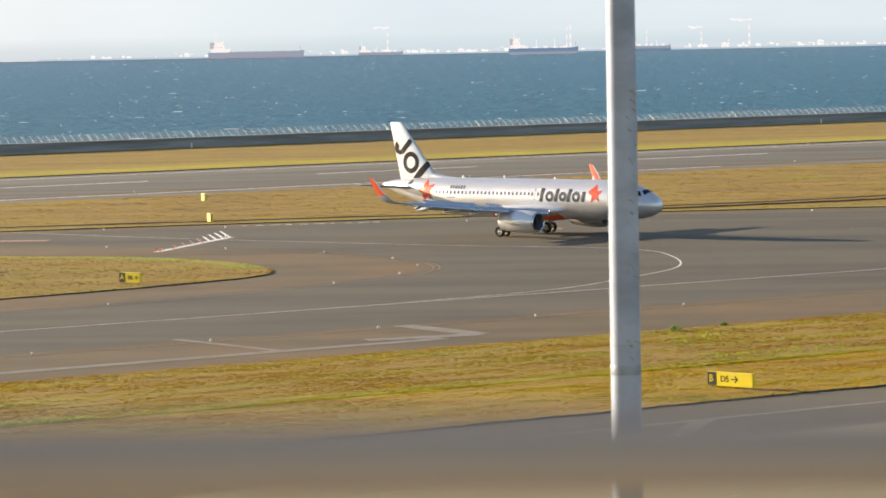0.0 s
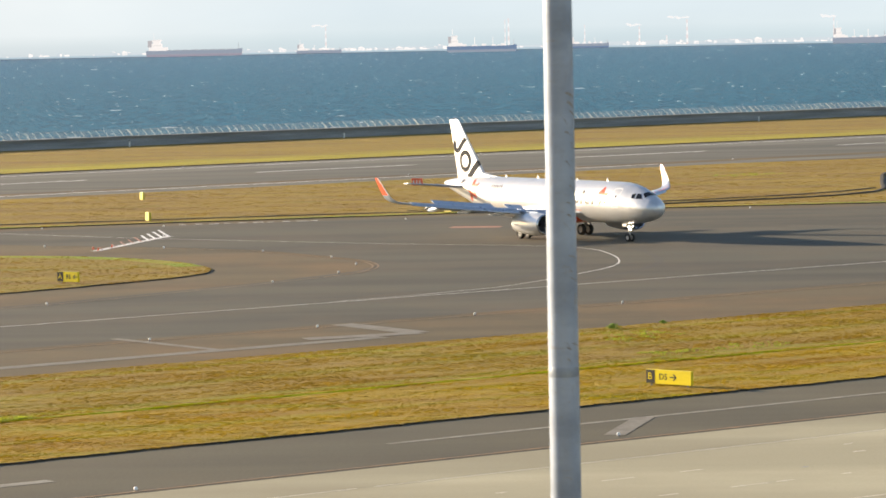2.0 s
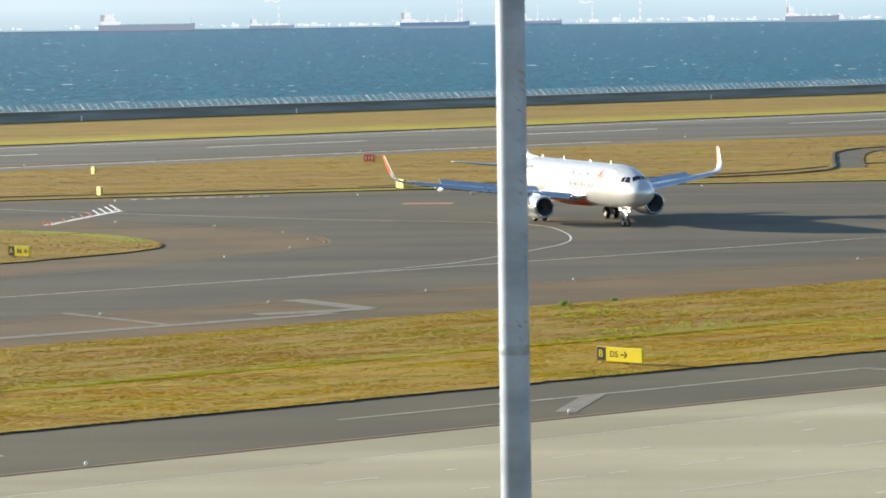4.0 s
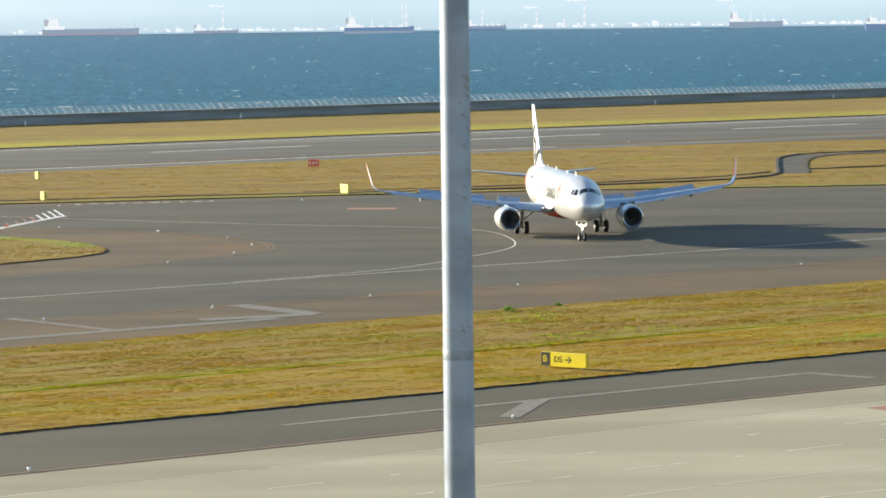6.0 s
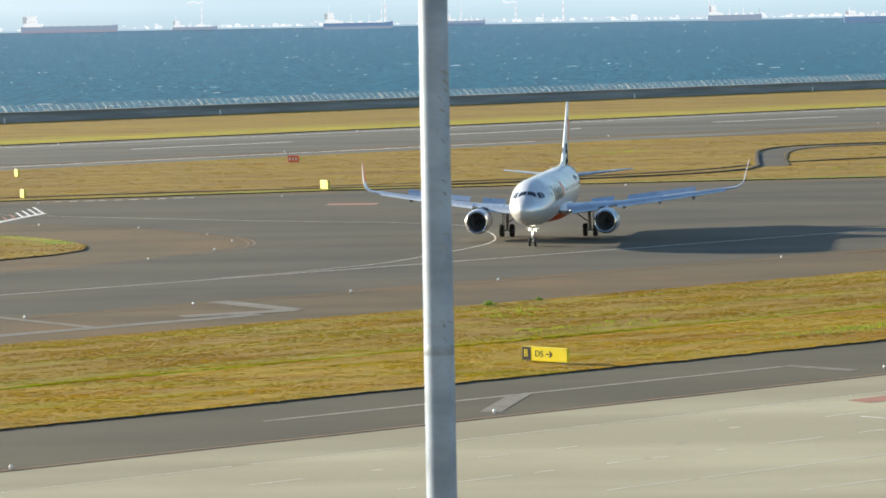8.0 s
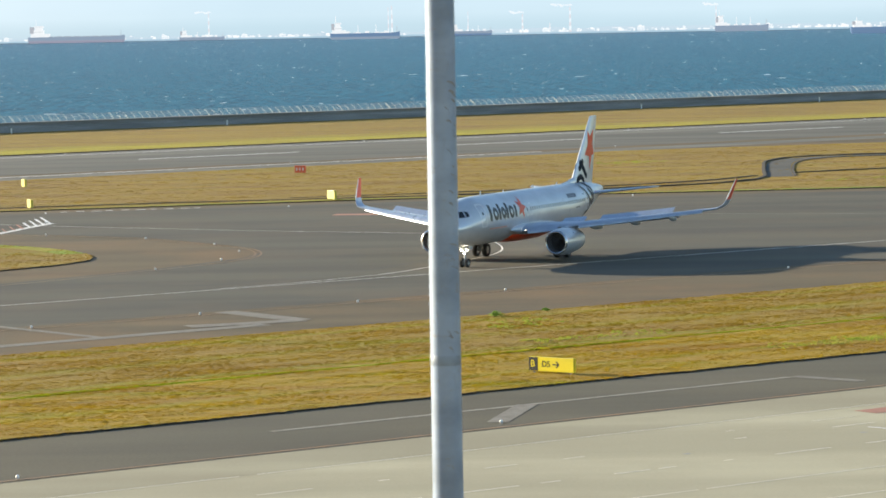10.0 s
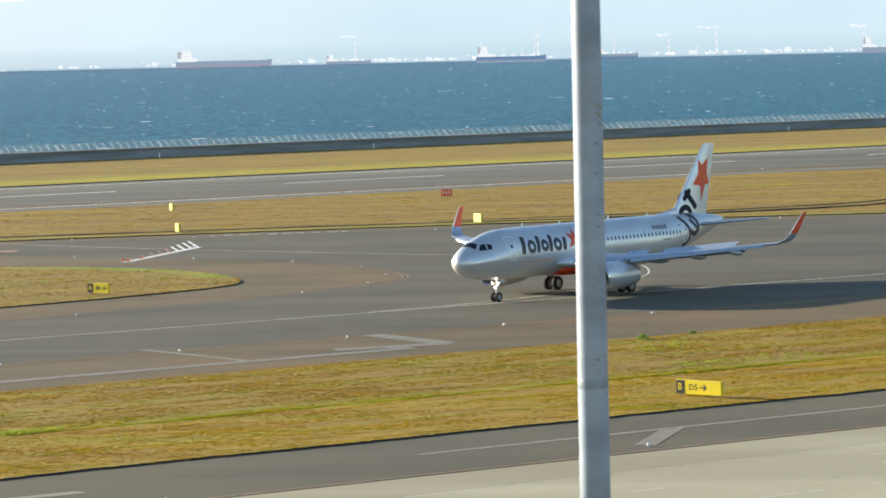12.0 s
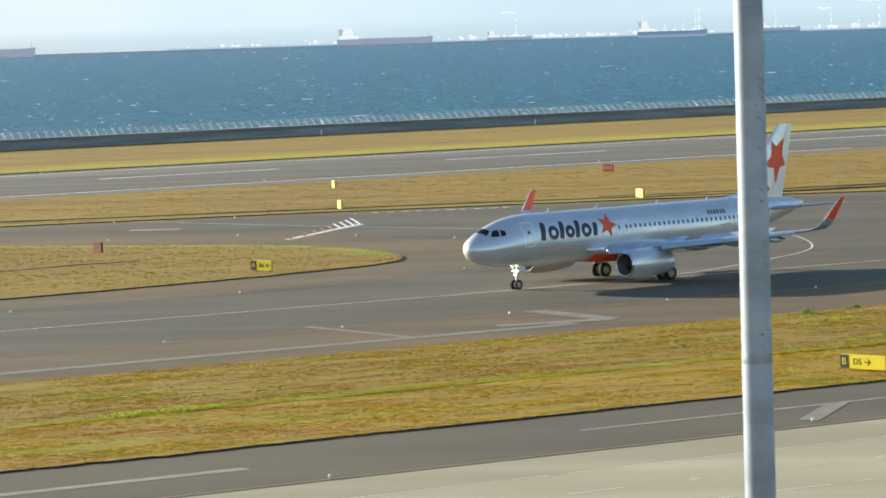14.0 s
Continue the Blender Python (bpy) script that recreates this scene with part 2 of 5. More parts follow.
def strip(u0, u1, v0, v1):
    return [uv(u0, v0), uv(u1, v0), uv(u1, v1), uv(u0, v1)]


def rounded(points, times=2):
    """Cuts the corners of a closed outline."""
    for _ in range(times):
        out = []
        for (ax, ay), (bx, by) in zip(points, points[1:] + points[:1]):
            out += [(ax * 0.75 + bx * 0.25, ay * 0.75 + by * 0.25), (ax * 0.25 + bx * 0.75, ay * 0.25 + by * 0.75)]
        points = out
    return points


SHORE = 584.0
sheet("ground", strip(-1600, 2600, -60, SHORE), 0.0, ASPHALT, "brown-grey worn asphalt shoulders of the airfield")
sheet("apron", strip(-600, 900, -55, 137.0), 0.006, CONCRETE, "pale beige concrete apron with long joints")
OLD_CONCRETE = paving("edge_slab_concrete", (0.33, 0.295, 0.195), (0.42, 0.38, 0.255), (0.31, 0.265, 0.17), streak=0.7, speckle=0.35)
sheet("apron_edge_slabs", strip(-600, 900, 131.3, 136.9), 0.010, OLD_CONCRETE, "greyer concrete slabs along the apron edge")
sheet("apron_shoulder", strip(-600, 900, 136.5, 152.0), 0.003, SHOULDER, "grey asphalt shoulder beside the apron")
sheet("taxiway_lane", strip(-900, 1500, 208.0, 241.0), 0.004, LANE, "dark grey asphalt taxiway lane")
sheet("runway", strip(-1500, 2300, 421.0, 481.0), 0.008, RUNWAY, "grey asphalt runway with white markings")
PALE_RUNWAY = paving("pale_runway_asphalt", (0.125, 0.12, 0.098), (0.18, 0.172, 0.138), (0.17, 0.145, 0.105), streak=0.4)
sheet("runway_side", strip(-1500, 2300, 464.0, 484.8), 0.012, PALE_RUNWAY, "paler grey asphalt along the runway's far side")
sheet("runway_side", strip(-1500, 2300, 406.0, 414.5), 0.012, PALE_RUNWAY, "paler grey asphalt along the runway's near side")
sheet("sea", [(-2600, 560), (2600, 560), (2600, 4930), (-2600, 4930)], -3.5, SEA, "blue choppy sea with whitecaps", category="water")

LIP = 0.1
VERGES = []


def ragged(outline, step=0.9, fine=0.0):
    """Frays an outline a little, as turf creeps over the paving."""
    out = []
    for (ax, ay), (bx, by) in zip(outline, outline[1:] + outline[:1]):
        ln = math.hypot(bx - ax, by - ay)
        n = max(1, min(2500, int(ln / step)))
        ox, oy = (ay - by) / max(ln, 1e-6), (bx - ax) / max(ln, 1e-6)
        for i in range(n):
            x, y = ax + (bx - ax) * i / n, ay + (by - ay) * i / n
            w = 0.3 * noise.noise((x * 0.12, y * 0.12, 5.0)) + 0.28 * noise.noise((x * 0.55, y * 0.55, 1.0)) + fine * noise.noise((x * 1.9, y * 1.9, 3.0))
            out.append((x + ox * w, y + oy * w))
    return out


def verge(name, outline, mat, label, depth=LIP, step=0.9, fine=0.0):
    VERGES.append((outline, mat))
    return sheet(name, ragged(outline, step, fine), depth, mat, label, depth + 0.02, SOIL, category="grass")


verge("near_verge", strip(-400, 600, 151.0, 190.0), TURF, "dry yellow-brown grass strip with green streaks", step=0.4, fine=0.3)
ISLAND = rounded([(-110, 352), (-61.6, 335.5), (-46.9, 331), (-37.5, 321), (-32.4, 309), (-33.5, 301), (-41.4, 290.6), (-61.2, 270), (-95, 243), (-230, 160), (-230, 380)], 2)
TURF_ISLAND = turf("green_patched_turf", (0.295, 0.2, 0.018), (0.245, 0.15, 0.02), (0.23, 0.215, 0.012), 0.04)
verge("island_verge", ISLAND, TURF_ISLAND, "dry grass island rounded at its end, greener at the edge")
MID = [(-160, 345), (-76, 379), (-51.9, 387.6), (-27, 394.7), (-4.4, 400.7), (50, 406.5), (70, 412), uv(340, 288), uv(900, 288), uv(900, 388), uv(395, 389), uv(345, 405), uv(-300, 407)]
verge("middle_verge", MID, TURF_FAR, "golden dry grass between taxiway and runway")
verge("far_verge", strip(-1500, 2300, 484.0, SHORE), TURF_FAR, "golden dry grass beside the sea wall", 0.14)
sheet("mown_edge", strip(-1500, 2300, 485.2, 501.0), 0.15, TURF_GREEN, "yellow-green mown grass along the runway", category="grass")
TURF_MIXED = turf("half_green_turf", (0.37, 0.27, 0.022), (0.31, 0.205, 0.026), (0.33, 0.3, 0.014), 0.1)
sheet("mown_edge", ragged(strip(200, 760, 499.0, 508.0), 3.0, 1.2), 0.155, TURF_MIXED, "half yellow, half green grass beside the mown edge", category="grass")

# ---- light mast, deck rail ----


def mast_material():
    """Galvanised steel, dulled, with brown drips below the joints."""
    m = coated("mast_galvanised", (0.215, 0.282, 0.395), 0.5, 0.2, 0.16, 2.0)
    old = bsdf(m).inputs["Base Color"].links[0].from_socket
    n = node(m, "ShaderNodeTexNoise", Scale=1.0, Detail=8.0, Roughness=0.7, Distortion=1.2)
    link(m, coords(m, 0, (9, 9, 2.2)), "Vector", n, "Vector")
    r = ramp(m, [(0.58, (0, 0, 0)), (0.74, (0.75, 0.75, 0.75))])
    link(m, n, 0, r, 0)
    c = mixed(m, r.outputs[0], old, (0.17, 0.15, 0.13))
    n2 = node(m, "ShaderNodeTexNoise", Scale=1.0, Detail=6.0, Roughness=0.8, Distortion=2.0)
    link(m, coords(m, 0, (4, 4, 15)), "Vector", n2, "Vector")
    r2 = ramp(m, [(0.58, (0, 0, 0)), (0.7, (0.7, 0.7, 0.7))])
    link(m, n2, 0, r2, 0)
    c = mixed(m, r2.outputs[0], c, (0.2, 0.16, 0.1))
    m.node_tree.links.new(c, bsdf(m).inputs["Base Color"])
    return m


MAST_PAINT = mast_material()
JOINT_PAINT = coated("joint_zinc", (0.2, 0.25, 0.32), 0.55, 0.3, 0.15, 6.0)
SCUFF = coated("scuff", (0.19, 0.19, 0.185), 0.8, 0.0, 0.2, 12.0)


def light_mast():
    t = thing("light_mast", "tall tapered galvanised steel light mast with rust streaks", "mast", at=pose(-0.148, 30.0, 0))
    bm = bmesh.new()
    turned(bm, [(0.0, 0.164), (0.03, 0.164), (17.87, 0.1325)], "z", 40, caps=True)
    smooth(part("lower_shaft", bm, MAST_PAINT, t))
    bm = bmesh.new()
    turned(bm, [(17.87, 0.1322), (20.7, 0.1275), (30.0, 0.09)], "z", 40, caps=True)
    smooth(part("upper_shaft", bm, MAST_PAINT, t))
    bm = bmesh.new()
    turned(bm, [(17.84, 0.1328), (17.842, 0.1336), (17.926, 0.1334), (17.928, 0.1324)], "z", 40)
    smooth(part("slip_joint", bm, JOINT_PAINT, t, "darker grey joint band"))
    # dark scuffs on one flank
    rnd = random.Random(8)
    marks = [(20.31, -66, -18, 0.022, 0.05), (20.23, -60, -20, 0.03, 0.06), (20.15, -48, -14, 0.02, 0.05)]
    for i in range(18):
        a = rnd.uniform(-88, -40)
        marks.append((20.1 - 2.1 * rnd.random() ** 1.3, a, a + rnd.uniform(14, 42), rnd.uniform(0.006, 0.02), rnd.uniform(0.02, 0.08)))
    for z, a0, a1, h, slant in marks:
        bm = bmesh.new()
        n = 10
        rows = []
        for i in range(n + 1):
            k = radians(a0 + (a1 - a0) * i / n)
            zz = z - slant * (i / n) ** 2
            r = 0.1275 + (20.7 - zz) * 0.0017 + 0.002
            thin = h * (0.25 + 0.75 * math.sin(math.pi * (i + 0.5) / (n + 1)))
            rows.append([bm.verts.new((r * math.cos(k), r * math.sin(k), zz + e * thin / 2)) for e in (-1, 1)])
        for a, b in zip(rows, rows[1:]):
            bm.faces.new((a[0], b[0], b[1], a[1]))
        part("scuff", bm, SCUFF, t, "dark brown scuff mark")
    bm = bmesh.new()
    turned(bm, [(0.0, 0.34), (0.04, 0.34), (0.04, 0.22)], "z", 32, caps=True)
    part("base_plate", bm, MAST_PAINT, t)
    bm = bmesh.new()
    box(bm, (-0.9, -0.06, 29.9), (0.9, 0.06, 30.02), 0.01)
    part("head_frame", bm, MAST_PAINT, t)
    return t


def deck_rail():
    t = thing("deck_rail", "grey steel rail of the viewing deck", "rail")
    bm = bmesh.new()
    tube(bm, (-6, 1.2, 20.6573), (6, 1.2, 20.6573), 0.0155, n=16)
    smooth(part("rail_bar", bm, RAIL, t))
    for x in (-3.0, 3.0):
        bm = bmesh.new()
        box(bm, (x - 0.03, 1.215, 19.4), (x + 0.03, 1.275, 20.69), 0.005)
        part("post", bm, RAIL, t)
    # the building below the deck, behind and under the camera
    bm = bmesh.new()
    box(bm, (-40, -30, 0), (40, 1.6, 19.2))
    box(bm, (-40, 1.0, 19.2), (40, 1.6, 19.4))
    tagged(part("terminal_building", bm, CONCRETE), "plain concrete block below the viewing deck", "building", kind="structure")
    return t


RAIL = coated("rail_steel", (0.54, 0.42, 0.33), 0.5, 0.3, 0.1)
light_mast()
deck_rail()

# ---- the aircraft ----
# its own space: x forward of the main wheels, y to its left, z above the ground; s runs aft from the nose
GEAR = 17.71
SILVER = coated("silver_paint", (0.715, 0.735, 0.765), 0.32, 0.55, 0.05, 0.8)
WING_GREY = coated("wing_grey", (0.48, 0.55, 0.66), 0.3, 0.45, 0.06, 1.2)
WHITE_PAINT = coated("white_paint", (0.78, 0.78, 0.78), 0.3, 0.1, 0.04)
ORANGE = coated("orange_paint", (0.84, 0.092, 0.03), 0.35, 0.0, 0.06)
BLACK = coated("black_paint", (0.026, 0.029, 0.036), 0.36, 0.0, 0.02)
bsdf(BLACK).inputs["Specular IOR Level"].default_value = 0.5
TAIL_BLACK = coated("tail_black_paint", (0.03, 0.034, 0.042), 0.6, 0.0, 0.02)
bsdf(TAIL_BLACK).inputs["Specular IOR Level"].default_value = 0.05
CABIN_PANE = material("cabin_pane", (0.15, 0.16, 0.19), 0.2)
PANE = material("dark_pane", (0.012, 0.014, 0.017), 0.08)
SEAM = material("door_outline", (0.3, 0.31, 0.33), 0.5)
DOOR_TRIM = material("door_trim", (0.9, 0.9, 0.9), 0.5)
CHROME = coated("bare_metal", (0.7, 0.71, 0.72), 0.22, 1.0, 0.06)
DUCT = coated("inlet_grey", (0.2, 0.2, 0.21), 0.45, 0.2, 0.1)
DARK = material("dark_duct", (0.03, 0.03, 0.033), 0.5)
STEEL = coated("gear_steel", (0.5, 0.5, 0.5), 0.4, 0.4, 0.15)
TYRE = material("tyre_rubber", (0.022, 0.021, 0.021), 0.85)
LAMP = glowing("landing_lamp", (1.0, 0.88, 0.66), 13.0)
RED_LAMP = glowing("wing_lamp", (1.0, 0.8, 0.6), 2.5)

# s, centre height, half width, half height
HULL = ((0.0, 3.36, 0.06, 0.06), (0.06, 3.365, 0.34, 0.32), (0.2, 3.38, 0.6, 0.56), (0.5, 3.41, 0.92, 0.85), (0.9, 3.45, 1.17, 1.09), (1.4, 3.5, 1.38, 1.31),
        (2.1, 3.58, 1.58, 1.54), (3.0, 3.67, 1.75, 1.77), (4.0, 3.75, 1.84, 1.93), (5.2, 3.79, 1.94, 2.04), (6.4, 3.8, 1.975, 2.07),
        (25.0, 3.8, 1.975, 2.07), (26.8, 3.86, 1.94, 2.01), (28.6, 4.03, 1.8, 1.84), (30.4, 4.24, 1.58, 1.62), (32.2, 4.46, 1.28, 1.35),
        (34.0, 4.67, 0.93, 1.02), (35.6, 4.83, 0.6, 0.7), (36.8, 4.93, 0.34, 0.42), (37.4, 4.97, 0.22, 0.26), (37.57, 4.98, 0.12, 0.14))
HS = np.array(HULL)


def hull_section(s):
    """Centre height, half width and half height of the skin at s."""
    return [float(np.interp(s, HS[:, 0], HS[:, k])) for k in (1, 2, 3)]


def lean_in(s, k):
    """How far the skin's sides draw in above the middle, round the cockpit."""
    return 1.0 - 0.25 * float(np.interp(s, [0.3, 1.2, 3.2, 5.6], [0, 1, 1, 0])) * max(0.0, math.sin(k))


def nose_pane(corners, parent):
    """A windscreen pane over the nose, its corners as (s, y)."""
    bm = bmesh.new()
    n = 8
    (a, b, c, d) = [Vector(p) for p in corners]
    grid = [[a.lerp(b, i / n).lerp(d.lerp(c, i / n), j / n) for j in range(n + 1)] for i in range(n + 1)]
    vs = []
    for row in grid:
        out = []
        for s, y in row:
            zc, w, h = hull_section(s)
            k = math.acos(max(-1, min(1, y / w)))
            out.append(bm.verts.new((GEAR - s + 0.012, (w + 0.014) * math.cos(k) * lean_in(s, k), zc + (h + 0.02) * math.sin(k))))
        vs.append(out)
    for i in range(n):
        for j in range(n):
            bm.faces.new((vs[i][j], vs[i + 1][j], vs[i + 1][j + 1], vs[i][j + 1]))
    bmesh.ops.recalc_face_normals(bm, faces=bm.faces)
    return part("windscreen_pane", bm, PANE, parent, "dark windscreen pane")


def hull(s, a, off=0.0):
    """A point of the skin: a in degrees, 0 at the left side, 90 on top."""
    zc, w, h = hull_section(s)
    k = radians(a)
    return Vector((GEAR - s, (w + off) * math.cos(k) * lean_in(s, k), zc + (h + off) * math.sin(k)))


def hull_patch(name, outline, mat, parent, side=1, off=0.012, label="", fine=0.25):
    """A thin panel that follows the skin; outline of (s, height)."""
    bm = bmesh.new()
    vs = []
    dense = []
    for (a, b), (c, d) in zip(outline, outline[1:] + outline[:1]):
        n = max(1, int(math.hypot(c - a, d - b) / fine))
        dense += [(a + (c - a) * i / n, b + (d - b) * i / n) for i in range(n)]
    for s, z in dense:
        vs.append(bm.verts.new((s, z, 0)))
    f = bm.faces.new(vs)
    bmesh.ops.triangulate(bm, faces=[f])
    for _ in range(4):
        long = [e for e in bm.edges if e.calc_length() > fine * 1.6]
        if not long:
            break
        bmesh.ops.subdivide_edges(bm, edges=long, cuts=1)
        bmesh.ops.triangulate(bm, faces=bm.faces[:])
    for v in bm.verts:
        s, z = v.co.x, v.co.y
        zc, w, h = hull_section(s)
        k = math.asin(max(-0.995, min(0.995, (z - zc) / (h + off))))
        v.co = Vector((GEAR - s, side * (w + off) * math.cos(k) * lean_in(s, k), z))
    bmesh.ops.recalc_face_normals(bm, faces=bm.faces)
    for f in bm.faces:
        if f.normal.y * side < 0:
            f.normal_flip()
    return part(name, bm, mat, parent, label)


def rrect(s0, s1, z0, z1, r, n=4):
    out = []
    for cx, cz, a0 in ((s1 - r, z1 - r, 0), (s0 + r, z1 - r, 90), (s0 + r, z0 + r, 180), (s1 - r, z0 + r, 270)):
        for i in range(n + 1):
            k = radians(a0 + 90 * i / n)
            out.append((cx + r * math.cos(k), cz + r * math.sin(k)))
    return out


def star(cx, cz, r, lean=0.0, inner=0.42):
    out = []
    for i in range(10):
        k = radians(90 + lean + 36 * i)
        q = r if i % 2 == 0 else r * inner
        out.append((cx + q * math.cos(k), cz + q * math.sin(k)))
    return out


AIRFOIL = ((0.0, 0.0), (0.02, 0.22), (0.08, 0.4), (0.22, 0.56), (0.4, 0.6), (0.62, 0.46), (0.85, 0.2), (1.0, 0.02),
           (1.0, -0.02), (0.82, -0.13), (0.6, -0.27), (0.38, -0.4), (0.2, -0.4), (0.07, -0.28), (0.02, -0.16))


def aerofoil(sections):
    """Loft of (s at leading edge, y, z, chord, thickness) sections, thickness square to the span."""
    loops = []
    n = len(sections)
    for i, (s, y, z, chord, thick) in enumerate(sections):
        a, b = sections[max(0, i - 1)], sections[min(n - 1, i + 1)]
        span = Vector((0, b[1] - a[1], b[2] - a[2])).normalized()
        up = Vector((1, 0, 0)).cross(span)
        loops.append([Vector((GEAR - s - chord * p, y, z)) + up * (t * thick * 1.0) for p, t in AIRFOIL])
    bm = bmesh.new()
    rings(bm, loops)
    return bm


def mirror(sections, side):
    return [(s, y * side, z, c, t) for s, y, z, c, t in sections]


def wing_le(y):
    return 12.3 + (y - 1.95) * 0.5206 + 0.03 * max(0.0, y - 2.0)


def wing_te(y):
    return 18.75 if y < 6.4 else 18.75 + (y - 6.4) * 0.287 + 0.03 * max(0.0, y - 2.0)


def wing_z(y):
    return 2.62 + (y - 1.95) * 0.082 + 0.0013 * max(0.0, y - 3.0) ** 2


def add_wing(t, side):
    secs = []
    for y in (1.2, 1.95, 4.0, 6.4, 9.0, 12.0, 15.0, 16.55):
        c = wing_te(y) - wing_le(y)
        secs.append((wing_le(y), y, wing_z(y), c, c * (0.14 if y < 5 else 0.11)))
    w = part("wing", aerofoil(mirror(secs, side)), WING_GREY, t, "pale grey swept wing")
    smooth(w, 50)
    z0, s0 = wing_z(16.55), wing_le(16.55)
    tip = [(s0, 16.55, z0, 1.73, 0.19), (s0 + 0.29, 17.0, z0 + 0.09, 1.58, 0.16), (s0 + 0.74, 17.38, z0 + 0.38, 1.38, 0.13), (s0 + 1.12, 17.56, z0 + 0.8, 1.18, 0.11),
           (s0 + 1.8, 17.74, z0 + 1.6, 0.92, 0.08), (s0 + 2.4, 17.88, z0 + 2.3, 0.66, 0.05), (s0 + 2.72, 17.92, z0 + 2.52, 0.4, 0.03)]
    smooth(part("winglet_root", aerofoil(mirror(tip[:4], side)), WING_GREY, t), 50)
    up = smooth(part("winglet", aerofoil(mirror(tip[3:], side)), ORANGE, t, "upswept orange winglet"), 50)
    edge = [(s - 0.012, y, z, c * 0.24, th * 0.95) for s, y, z, c, th in tip[3:]]
    smooth(part("leading_edge", aerofoil(mirror(edge, side)), WHITE_PAINT, up, "pale bare leading edge"), 50)
    # lift dumpers stand up on the wing's back
    for y0, y1 in ((3.9, 6.0), (7.2, 8.7), (8.708, 10.2), (10.208, 11.7), (11.708, 13.2)):
        bm = bmesh.new()
        loops = []
        for y in (y0, y1):
            hinge = wing_te(y) - (1.45 if y < 6.4 else 1.2)
            z = wing_z(y) + 0.2
            ln = 0.9 if y0 > 6 else 1.0
            p = Vector((GEAR - hinge, side * y, z))
            q = p + Vector((-ln * math.cos(radians(24)), 0, ln * math.sin(radians(24))))
            loops.append([p, p + Vector((0, 0, -0.06)), q + Vector((0, 0, -0.03)), q])
        rings(bm, loops)
        part("spoiler", bm, WING_GREY, w)
    # slats, let out and drooped before the leading edge
    for y0, y1 in ((2.7, 4.95), (6.55, 8.9), (8.915, 11.25), (11.265, 13.6), (13.615, 15.9)):
        bm = bmesh.new()
        loops = []
        for y in (y0, y1):
            k = 1.0 - 0.03 * y
            s, z = wing_le(y), wing_z(y)
            loops.append([Vector((GEAR - s - a * k, side * y, z + b * k)) for a, b in ((0.75, 0.3), (0.3, 0.24), (-0.06, 0.08), (-0.27, -0.14), (-0.3, -0.3), (-0.2, -0.36), (-0.05, -0.2), (0.12, 0.02), (0.4, 0.16), (0.75, 0.27))])
        rings(bm, loops)
        smooth(part("slat", bm, WING_GREY, w, "drooped leading edge slat"), 50)
    # flaps, lowered a little
    for y0, y1 in ((2.1, 6.2), (6.5, 13.2)):
        bm = bmesh.new()
        loops = []
        for y in (y0, y1):
            s, z = wing_te(y) - 0.15, wing_z(y) - 0.05
            loops.append([Vector((GEAR - s, side * y, z)), Vector((GEAR - s - 0.3, side * y, z + 0.02)),
                          Vector((GEAR - s - 0.95, side * y, z - 0.36)), Vector((GEAR - s - 0.4, side * y, z - 0.2))])
        rings(bm, loops)
        smooth(part("flap", bm, WING_GREY, w), 30)
    for y, ln in ((3.1, 2.6), (6.9, 3.2), (10.0, 2.6), (13.0, 2.1)):
        bm = bmesh.new()
        s1 = wing_te(y) + 0.55
        prof = [(0.0, 0.03), (0.12, 0.13), (0.4, 0.2), (0.7, 0.17), (0.92, 0.08), (1.0, 0.02)]
        loops = []
        for f, r in prof:
            s = s1 - ln * (1 - f)
            zz = wing_z(y) - 0.24 - 0.28 * f
            loops.append([(GEAR - s, side * y + r * 0.75 * math.cos(k), zz + r * 1.3 * math.sin(k)) for k in [math.pi * i / 5 for i in range(10)]])
        rings(bm, loops)
        smooth(part("flap_fairing", bm, WING_GREY, w))
    bm = bmesh.new()
    bmesh.ops.create_icosphere(bm, subdivisions=2, radius=0.045, matrix=Matrix.Translation((GEAR - wing_le(2.5) + 0.03, side * 2.5, wing_z(2.5))))
    part("wing_lamp", bm, RED_LAMP, w, "lit landing light in the wing root")
    return w


